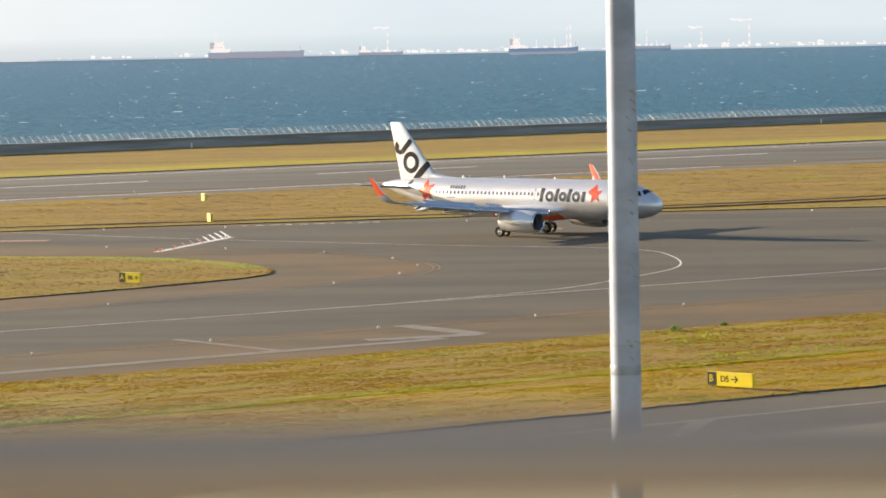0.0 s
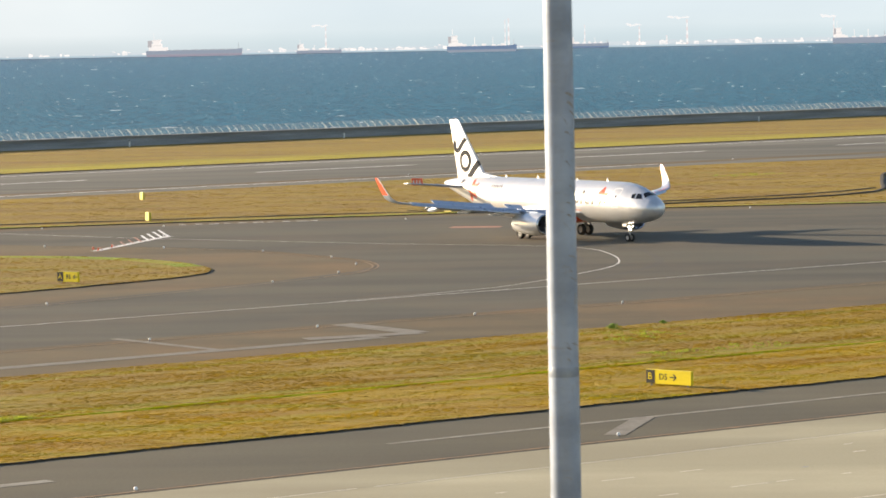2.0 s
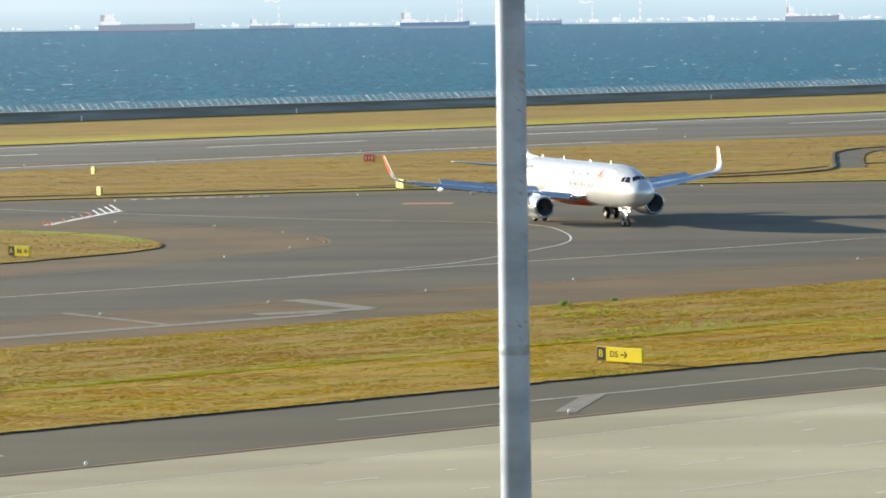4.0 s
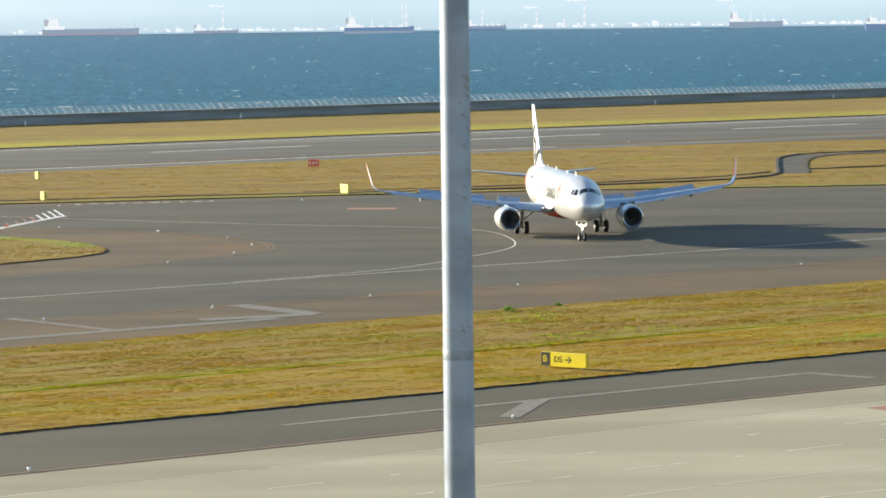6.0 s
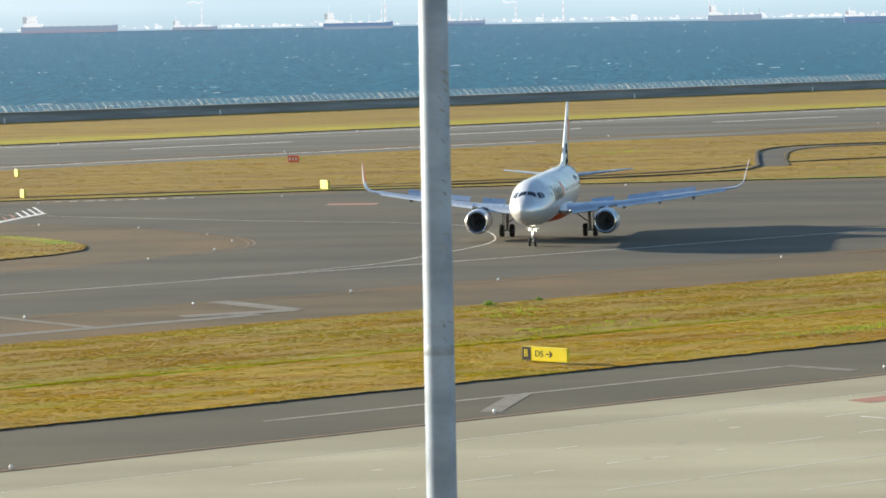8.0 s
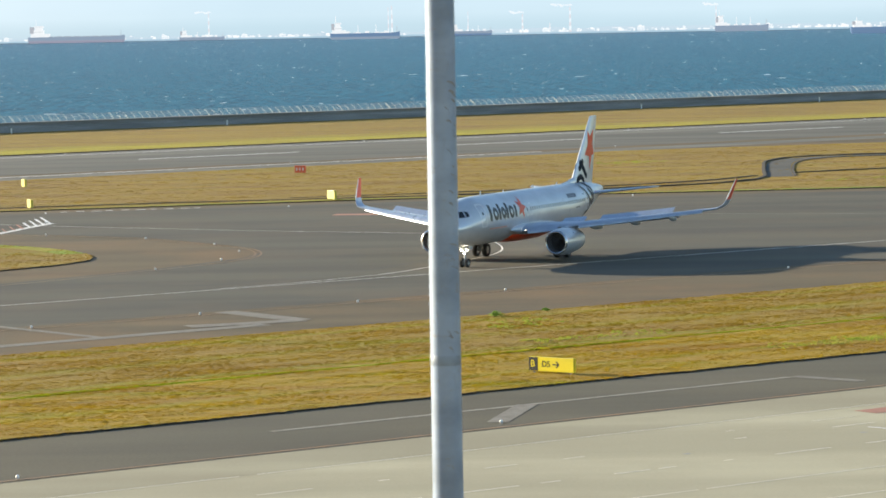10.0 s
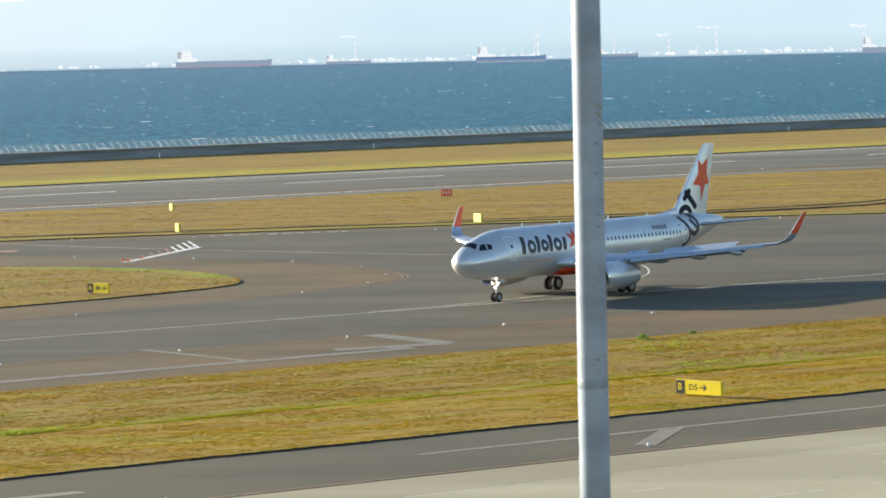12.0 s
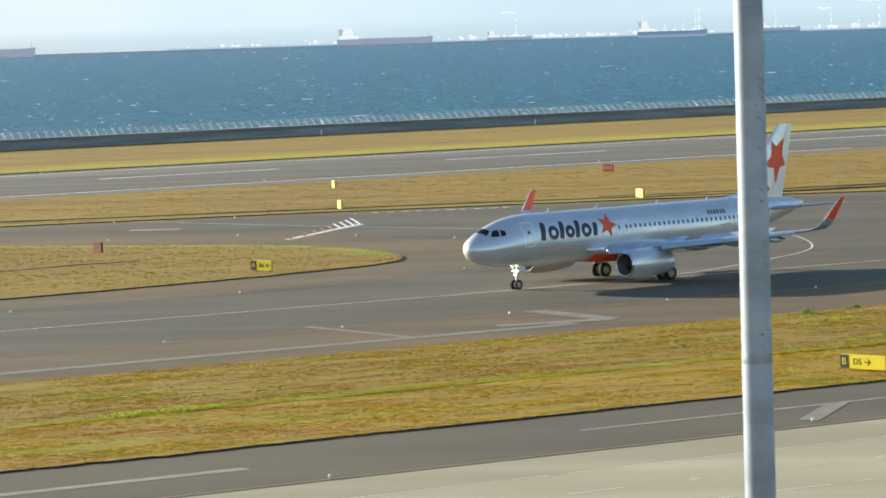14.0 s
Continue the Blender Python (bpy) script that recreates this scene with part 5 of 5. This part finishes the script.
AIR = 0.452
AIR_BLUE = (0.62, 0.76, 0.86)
# ship paints carry painted haze: the second colour is its glow
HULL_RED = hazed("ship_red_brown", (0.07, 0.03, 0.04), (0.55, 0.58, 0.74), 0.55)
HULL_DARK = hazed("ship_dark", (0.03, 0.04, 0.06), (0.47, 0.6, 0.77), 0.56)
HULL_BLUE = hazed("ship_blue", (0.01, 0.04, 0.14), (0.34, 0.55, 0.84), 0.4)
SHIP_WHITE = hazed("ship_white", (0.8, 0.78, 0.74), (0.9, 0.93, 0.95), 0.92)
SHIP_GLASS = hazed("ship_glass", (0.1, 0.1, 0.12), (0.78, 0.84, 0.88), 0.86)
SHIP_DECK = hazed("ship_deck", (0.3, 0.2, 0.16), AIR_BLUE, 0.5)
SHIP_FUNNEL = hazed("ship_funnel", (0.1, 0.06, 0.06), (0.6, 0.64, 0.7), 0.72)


def ship(x0, x1, y, deep, hull_mat, low_mat, house_h, label, cargo="hatches"):
    """A cargo ship lying across the view; stern at x0, bow at x1."""
    ln = x1 - x0
    t = thing("cargo_ship", label, "ship", "ships at anchor", pose(x0, y, -3.5))
    w = ln * 0.07
    for name, z0, z1, mat in (("hull", deep * 0.42, deep, hull_mat), ("lower_hull", -1.0, deep * 0.42, low_mat)):
        bm = bmesh.new()
        loops = []
        for f, k, rise in ((0.0, 0.75, 0.02), (0.03, 0.95, 0), (0.1, 1, 0), (0.86, 1, 0), (0.93, 0.75, 0.06), (0.98, 0.35, 0.16), (1.0, 0.05, 0.22)):
            back = 0.012 * ln if f == 0.0 and z0 < 0 else 0
            fwd = -0.015 * ln * (1 if name == "lower_hull" and f == 1.0 else 0)
            top = z1 + (deep * rise if name == "hull" else 0)
            loops.append([(f * ln + back + fwd, -w * k, z0), (f * ln + back + fwd, w * k, z0), (f * ln, w * k, top), (f * ln, -w * k, top)])
        rings(bm, loops)
        part(name, bm, mat, t)
    hx = ln * 0.03
    bm = bmesh.new()
    for i, (a, b, h) in enumerate(((0.0, 0.19, 0.28), (0.03, 0.13, 0.58), (0.045, 0.115, 0.8), (0.035, 0.125, 0.92))):
        lo = deep + house_h * (0.0, 0.28, 0.58, 0.8)[i]
        box(bm, (hx + a * ln, -w * 0.8, lo), (hx + b * ln, w * 0.8, deep + house_h * h), 0.2)
    house = part("deckhouse", bm, SHIP_WHITE, t, "white deckhouse")
    for a, b, h in ((0.035, 0.125, 0.43), (0.04, 0.12, 0.86)):
        bm = bmesh.new()
        box(bm, (hx + a * ln, -w * 0.83, deep + house_h * (h - 0.025)), (hx + b * ln, -w * 0.79, deep + house_h * (h + 0.02)))
        part("window_band", bm, SHIP_GLASS, house)
    bm = bmesh.new()
    box(bm, (hx - 0.012 * ln, -w * 0.5, deep + house_h * 0.3), (hx + 0.03 * ln, w * 0.3, deep + house_h * 0.84), 0.3)
    part("funnel", bm, SHIP_FUNNEL, t)
    bm = bmesh.new()
    tube(bm, (hx + 0.05 * ln, 0, deep + house_h), (hx + 0.05 * ln, 0, deep + house_h * 1.5), 0.35, 0.2, 6)
    part("mast", bm, SHIP_WHITE, t)
    if cargo == "hatches":
        for i in range(8):
            bm = bmesh.new()
            a = ln * (0.18 + 0.095 * i)
            box(bm, (a, -w * 0.6, deep - 0.1), (a + ln * 0.075, w * 0.6, deep + 0.9), 0.15)
            part("hatch", bm, SHIP_DECK, t)
    else:
        for i in range(5):
            bm = bmesh.new()
            a = ln * (0.22 + 0.14 * i)
            box(bm, (a, -w * 0.3, deep - 0.1), (a + ln * 0.06, w * 0.3, deep + (1.6 if i % 2 else 2.6)), 0.2)
            part("deck_gear", bm, SHIP_WHITE, t)
        for i in (0.4, 0.66):
            bm = bmesh.new()
            tube(bm, (ln * i, 0, deep), (ln * i, 0, deep + house_h * 0.75), 0.4, 0.3, 6)
            part("derrick", bm, SHIP_WHITE, t)
    bm = bmesh.new()
    tube(bm, (ln * 0.96, 0, deep), (ln * 0.96, 0, deep + house_h * 0.55), 0.4, 0.25, 6)
    part("foremast", bm, SHIP_DECK, t)
    return t


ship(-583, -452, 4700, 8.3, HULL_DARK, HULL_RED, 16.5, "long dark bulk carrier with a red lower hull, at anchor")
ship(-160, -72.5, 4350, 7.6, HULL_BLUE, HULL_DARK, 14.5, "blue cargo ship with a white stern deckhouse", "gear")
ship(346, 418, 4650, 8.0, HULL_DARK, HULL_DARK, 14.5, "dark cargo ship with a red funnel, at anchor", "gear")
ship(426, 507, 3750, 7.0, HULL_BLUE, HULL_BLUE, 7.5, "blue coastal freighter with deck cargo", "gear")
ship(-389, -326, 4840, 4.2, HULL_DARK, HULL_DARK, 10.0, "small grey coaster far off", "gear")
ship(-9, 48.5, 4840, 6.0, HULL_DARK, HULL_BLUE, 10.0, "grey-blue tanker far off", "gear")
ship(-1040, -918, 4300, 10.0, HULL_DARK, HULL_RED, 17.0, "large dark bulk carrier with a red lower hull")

# blue haze glow on the coast strip stands in for hazy far water
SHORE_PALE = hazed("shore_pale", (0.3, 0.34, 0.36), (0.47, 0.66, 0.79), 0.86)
# town, chimney, steam and wood paints glow only to imitate distance haze
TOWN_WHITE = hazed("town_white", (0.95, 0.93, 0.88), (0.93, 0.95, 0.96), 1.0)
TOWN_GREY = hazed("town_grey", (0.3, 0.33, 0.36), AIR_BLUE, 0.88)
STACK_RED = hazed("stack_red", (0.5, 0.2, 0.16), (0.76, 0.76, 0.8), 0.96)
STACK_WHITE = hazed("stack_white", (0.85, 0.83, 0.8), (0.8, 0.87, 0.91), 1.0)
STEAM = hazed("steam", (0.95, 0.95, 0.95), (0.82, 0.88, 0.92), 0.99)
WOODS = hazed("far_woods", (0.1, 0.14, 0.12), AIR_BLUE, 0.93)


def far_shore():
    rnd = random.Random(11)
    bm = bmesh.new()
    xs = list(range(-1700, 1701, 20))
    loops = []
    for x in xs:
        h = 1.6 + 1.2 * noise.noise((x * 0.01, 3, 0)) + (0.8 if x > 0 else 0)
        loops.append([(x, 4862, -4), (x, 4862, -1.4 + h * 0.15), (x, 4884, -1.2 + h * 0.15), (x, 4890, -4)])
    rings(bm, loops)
    tagged(part("far_coast", bm, SHORE_PALE), "low coast beyond the bay, its pale front standing in for hazy water", "coast", kind="structure")
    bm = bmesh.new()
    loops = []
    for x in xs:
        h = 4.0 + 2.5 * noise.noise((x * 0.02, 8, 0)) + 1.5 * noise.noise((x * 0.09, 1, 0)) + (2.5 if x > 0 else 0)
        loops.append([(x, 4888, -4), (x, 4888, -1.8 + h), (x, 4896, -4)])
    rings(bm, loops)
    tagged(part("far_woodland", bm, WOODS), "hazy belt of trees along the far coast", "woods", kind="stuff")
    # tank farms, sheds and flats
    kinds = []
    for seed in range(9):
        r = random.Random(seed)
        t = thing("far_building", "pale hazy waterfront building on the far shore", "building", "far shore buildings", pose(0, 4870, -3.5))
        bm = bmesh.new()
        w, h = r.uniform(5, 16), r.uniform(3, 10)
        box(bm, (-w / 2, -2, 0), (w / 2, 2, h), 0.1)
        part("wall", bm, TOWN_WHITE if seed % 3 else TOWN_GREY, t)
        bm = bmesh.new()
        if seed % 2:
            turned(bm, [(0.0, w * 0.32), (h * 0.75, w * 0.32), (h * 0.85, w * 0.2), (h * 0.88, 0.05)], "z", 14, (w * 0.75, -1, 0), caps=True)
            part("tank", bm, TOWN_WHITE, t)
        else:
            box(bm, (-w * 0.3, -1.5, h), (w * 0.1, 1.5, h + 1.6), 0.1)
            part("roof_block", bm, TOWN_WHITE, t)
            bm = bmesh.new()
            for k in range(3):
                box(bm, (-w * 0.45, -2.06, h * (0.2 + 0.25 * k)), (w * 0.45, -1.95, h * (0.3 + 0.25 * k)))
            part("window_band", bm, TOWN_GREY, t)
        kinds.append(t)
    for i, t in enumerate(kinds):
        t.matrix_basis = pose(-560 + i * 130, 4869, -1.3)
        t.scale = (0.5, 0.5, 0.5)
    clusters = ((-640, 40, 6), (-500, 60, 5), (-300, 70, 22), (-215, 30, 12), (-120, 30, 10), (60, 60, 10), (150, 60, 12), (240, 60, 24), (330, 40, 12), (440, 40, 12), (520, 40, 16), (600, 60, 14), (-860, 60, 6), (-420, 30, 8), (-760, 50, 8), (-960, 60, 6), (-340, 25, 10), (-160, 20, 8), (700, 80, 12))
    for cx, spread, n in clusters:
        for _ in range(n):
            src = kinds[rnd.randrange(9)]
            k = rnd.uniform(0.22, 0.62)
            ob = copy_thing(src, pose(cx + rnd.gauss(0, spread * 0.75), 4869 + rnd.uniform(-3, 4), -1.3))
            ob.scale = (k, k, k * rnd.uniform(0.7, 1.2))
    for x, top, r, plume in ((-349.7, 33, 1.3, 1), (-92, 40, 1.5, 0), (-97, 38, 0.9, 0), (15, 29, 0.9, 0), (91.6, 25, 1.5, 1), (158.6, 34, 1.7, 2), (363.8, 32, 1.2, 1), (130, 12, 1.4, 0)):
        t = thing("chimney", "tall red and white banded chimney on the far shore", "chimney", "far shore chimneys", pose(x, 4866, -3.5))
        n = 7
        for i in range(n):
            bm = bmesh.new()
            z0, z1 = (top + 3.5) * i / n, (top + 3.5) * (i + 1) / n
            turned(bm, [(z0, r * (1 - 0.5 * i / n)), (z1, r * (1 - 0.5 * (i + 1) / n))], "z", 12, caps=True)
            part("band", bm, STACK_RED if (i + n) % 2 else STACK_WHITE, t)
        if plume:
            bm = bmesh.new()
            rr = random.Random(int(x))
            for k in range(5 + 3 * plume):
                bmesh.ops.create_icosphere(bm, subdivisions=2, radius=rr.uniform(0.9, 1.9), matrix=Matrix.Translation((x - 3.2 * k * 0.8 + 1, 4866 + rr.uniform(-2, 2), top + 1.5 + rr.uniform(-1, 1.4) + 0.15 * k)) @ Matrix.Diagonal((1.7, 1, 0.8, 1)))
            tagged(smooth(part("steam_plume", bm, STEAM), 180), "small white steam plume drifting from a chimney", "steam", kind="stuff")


far_shore()


def hills():
    """Hazy hills behind the bay, before a bright sky."""
    keys = ((-1750, 60), (-1300, 75), (-1000, 84), (-790, 99), (-760, 101), (-700, 106), (-640, 108), (-600, 104), (-585, 102), (-560, 110), (-500, 117), (-420, 126), (-300, 138), (-150, 142), (0, 138),
            (60, 122), (110, 110), (160, 102), (190, 99), (230, 101), (262, 107), (300, 110), (350, 113), (420, 125), (560, 122), (800, 110), (1750, 80))
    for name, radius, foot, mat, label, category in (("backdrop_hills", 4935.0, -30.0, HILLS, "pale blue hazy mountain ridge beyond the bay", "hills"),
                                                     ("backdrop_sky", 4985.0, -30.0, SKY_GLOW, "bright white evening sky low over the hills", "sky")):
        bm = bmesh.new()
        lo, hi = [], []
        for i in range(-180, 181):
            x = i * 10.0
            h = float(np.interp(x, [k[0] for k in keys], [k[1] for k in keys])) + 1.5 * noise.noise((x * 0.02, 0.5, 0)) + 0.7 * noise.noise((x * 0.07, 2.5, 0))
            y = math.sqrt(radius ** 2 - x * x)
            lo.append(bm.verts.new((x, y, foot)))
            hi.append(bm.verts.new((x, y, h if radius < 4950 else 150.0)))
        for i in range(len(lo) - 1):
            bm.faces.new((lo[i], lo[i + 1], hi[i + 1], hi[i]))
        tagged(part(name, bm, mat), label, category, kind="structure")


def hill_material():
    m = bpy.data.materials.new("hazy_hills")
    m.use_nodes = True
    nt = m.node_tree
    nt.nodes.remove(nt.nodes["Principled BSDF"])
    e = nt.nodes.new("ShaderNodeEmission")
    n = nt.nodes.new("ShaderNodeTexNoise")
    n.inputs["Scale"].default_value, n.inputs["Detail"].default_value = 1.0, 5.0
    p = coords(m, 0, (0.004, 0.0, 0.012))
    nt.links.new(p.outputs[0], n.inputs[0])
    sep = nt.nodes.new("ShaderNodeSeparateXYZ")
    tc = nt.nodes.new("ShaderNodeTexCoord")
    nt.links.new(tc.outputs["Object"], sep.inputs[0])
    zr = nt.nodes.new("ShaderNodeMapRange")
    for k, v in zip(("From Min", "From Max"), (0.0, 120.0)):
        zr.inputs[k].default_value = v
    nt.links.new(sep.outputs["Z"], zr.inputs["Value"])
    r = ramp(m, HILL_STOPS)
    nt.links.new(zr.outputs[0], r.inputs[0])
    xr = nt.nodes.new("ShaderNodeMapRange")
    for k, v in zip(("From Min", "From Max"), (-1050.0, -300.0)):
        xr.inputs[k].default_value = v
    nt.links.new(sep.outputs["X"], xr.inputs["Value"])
    # painted paler towards the sun's side
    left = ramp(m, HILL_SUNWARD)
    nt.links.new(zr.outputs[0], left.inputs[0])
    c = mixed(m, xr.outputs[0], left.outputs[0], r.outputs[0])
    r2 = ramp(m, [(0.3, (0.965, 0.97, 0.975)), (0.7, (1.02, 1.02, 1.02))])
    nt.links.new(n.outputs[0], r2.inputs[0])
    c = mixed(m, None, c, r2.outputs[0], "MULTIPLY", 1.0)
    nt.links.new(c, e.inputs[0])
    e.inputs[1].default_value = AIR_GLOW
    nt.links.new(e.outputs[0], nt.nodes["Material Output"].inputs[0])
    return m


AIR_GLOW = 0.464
# haze painted into the hills' emission by height, bluer low down
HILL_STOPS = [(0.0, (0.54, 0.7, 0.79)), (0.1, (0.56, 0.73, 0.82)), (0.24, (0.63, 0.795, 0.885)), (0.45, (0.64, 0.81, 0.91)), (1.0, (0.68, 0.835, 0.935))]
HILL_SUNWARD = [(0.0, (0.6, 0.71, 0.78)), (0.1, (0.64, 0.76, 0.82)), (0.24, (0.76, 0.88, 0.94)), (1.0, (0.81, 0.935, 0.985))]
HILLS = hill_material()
SKY_GLOW = glowing("bright_sky", (1.0, 1.0, 1.0), 0.484)
bsdf(SKY_GLOW).inputs["Base Color"].default_value = (0, 0, 0, 1)
hills()

# ---- grass blades ----


def blades():
    """Tufts on the nearest grass, thinner further off."""
    rng = np.random.default_rng(3)

    def tufts(n, u0, u1, v0, v1, height, spread):
        u, v = rng.uniform(u0, u1, n), rng.uniform(v0, v1, n)
        # thick and thin places, drawn out along the mowing lines
        thick = np.array([noise.noise((a * 0.12, b * 0.5, 4.0)) + 0.6 * noise.noise((a * 0.5, b * 1.4, 9.0)) for a, b in zip(u, v)])
        size = np.clip(0.75 + 1.1 * thick, 0.15, 1.7)
        return np.stack([u * CU - v * SU, u * SU + v * CU], 1), height * size * rng.uniform(0.5, 1.2, n), spread * rng.uniform(0.6, 1.4, n)

    def inside(outline, xy):
        hit = np.zeros(len(xy), bool)
        for (ax, ay), (bx, by) in zip(outline, outline[1:] + outline[:1]):
            cross = (ay > xy[:, 1]) != (by > xy[:, 1])
            hit ^= cross & (xy[:, 0] < (bx - ax) * (xy[:, 1] - ay) / (by - ay + 1e-9) + ax)
        return hit

    def kept(outline, group):
        ok = inside(outline, group[0])
        return tuple(g[ok] for g in group)

    sets = [(BLADES, "short dry grass blades on the near verge", tufts(120000, 55, 215, 151.0, 190.0, 0.03, 0.09)),
            (BLADES, "grass ridge along the mowing line of the verge", tufts(3600, 55, 215, 167.1, 167.6, 0.07, 0.2)),
            (FAR_BLADES, "taller golden grass clumps between taxiway and runway", kept(MID, tufts(4000, 130, 400, 285, 407, 0.05, 0.35))),
            (FAR_BLADES, "short grass blades on the grass island", kept(ISLAND, tufts(24000, 100, 200, 215, 330, 0.05, 0.1))),
            (FAR_BLADES, "golden grass blades between taxiway and runway", kept(MID, tufts(60000, 130, 400, 285, 407, 0.022, 0.12)))]
    for mat, label, (xy, h, w) in sets:
        n = len(xy)
        # blades lie along the mowing lines, in low combed ridges
        a = rng.normal(radians(TURN) * 0.5, 0.22, n)
        lean = rng.normal(0, 0.05, (n, 2))
        verts = np.zeros((n, 2, 3, 3))
        for k in range(2):
            d = np.stack([np.cos(a + 1.6 * k), np.sin(a + 1.6 * k)], 1) * (w * (2.6, 0.7)[k])[:, None]
            verts[:, k, 0, :2] = xy - d
            verts[:, k, 1, :2] = xy + d
            verts[:, k, 2, :2] = xy + lean
            verts[:, k, :2, 2] = LIP - 0.01
            verts[:, k, 2, 2] = LIP + h
        me = bpy.data.meshes.new("grass_tufts")
        m = n * 2
        me.from_pydata(verts.reshape(-1, 3).tolist(), [], np.arange(m * 3).reshape(-1, 3).tolist())
        me.materials.append(mat)
        tagged(new("grass_tufts", me), label, "grass", kind="stuff")


def blade_material(m):
    old = bsdf(m).inputs["Base Color"].links[0].from_socket
    info = m.node_tree.nodes.new("ShaderNodeNewGeometry")
    r = ramp(m, [(0.0, (0.84, 0.84, 0.84)), (1.0, (1.1, 1.09, 1.06))])
    link(m, info, "Random Per Island", r, 0)
    c = mixed(m, None, old, r.outputs[0], "MULTIPLY", 1.0)
    m.node_tree.links.new(c, bsdf(m).inputs["Base Color"])
    # thin leaves let the low sun through
    through_leaf = m.node_tree.nodes.new("ShaderNodeBsdfTranslucent")
    m.node_tree.links.new(c, through_leaf.inputs["Color"])
    both = m.node_tree.nodes.new("ShaderNodeMixShader")
    both.inputs[0].default_value = 0.45
    m.node_tree.links.new(bsdf(m).outputs[0], both.inputs[1])
    m.node_tree.links.new(through_leaf.outputs[0], both.inputs[2])
    m.node_tree.links.new(both.outputs[0], m.node_tree.nodes["Material Output"].inputs[0])


FAR_BLADES = turf("golden_blades", (0.335, 0.23, 0.038), (0.265, 0.165, 0.038), (0.25, 0.2, 0.026), 0.04)
blade_material(BLADES)
blade_material(FAR_BLADES)
blade_material(YOUNG_PLANT)
blades()


def motions():
    """The aircraft's way along the turn, and its rolling wheels."""
    # seconds, place of the main wheels, heading
    rows = (
        (0.0, -11.76, 360.05, -37.7),
        (0.5, -9.14, 357.86, -42.0),
        (1.0, -6.68, 355.51, -46.2),
        (1.5, -4.4, 353.02, -50.2),
        (2.0, -2.28, 350.4, -54.0),
        (2.5, -0.33, 347.66, -57.8),
        (3.0, 1.45, 344.81, -61.4),
        (3.5, 3.06, 341.88, -65.0),
        (4.0, 4.49, 338.86, -68.5),
        (4.5, 5.73, 335.76, -72.0),
        (5.0, 6.78, 332.59, -75.6),
        (5.5, 7.62, 329.37, -79.1),
        (6.0, 8.26, 326.1, -82.8),
        (6.5, 8.68, 322.78, -86.6),
        (7.0, 8.88, 319.44, -90.3),
        (7.5, 8.85, 316.09, -94.1),
        (8.0, 8.57, 312.75, -98.0),
        (8.5, 8.06, 309.42, -101.8),
        (9.0, 7.35, 306.3, -105.7),
        (9.5, 6.42, 303.25, -109.4),
        (10.0, 5.25, 300.25, -113.1),
        (10.5, 3.83, 297.28, -116.7),
        (11.0, 2.17, 294.35, -120.2),
        (11.5, 0.38, 291.45, -123.4),
        (12.0, -1.58, 288.62, -126.2),
        (12.5, -3.72, 285.85, -128.7),
        (13.0, -6.08, 283.14, -131.0),
        (13.5, -8.54, 280.48, -132.9),
        (14.0, -11.08, 277.8, -134.2),
    )
    walk(PLANE, [(t, pose(x, y, 0, 0, 0, h)) for t, x, y, h in rows])
    dist = [0.0]
    for a, b in zip(rows, rows[1:]):
        dist.append(dist[-1] + math.hypot(b[1] - a[1], b[2] - a[2]))
    ts = [r[0] for r in rows]
    for ob, x, y, r in WHEELS:
        keys, n = [], (140 if r > 0.5 else 210)
        for i in range(n + 1):
            t = 14.0 * i / n
            keys.append((t, Matrix.Translation((x, y, r)) @ Matrix.Rotation(float(np.interp(t, ts, dist)) / r, 4, "Y")))
        walk(ob, keys)


motions()
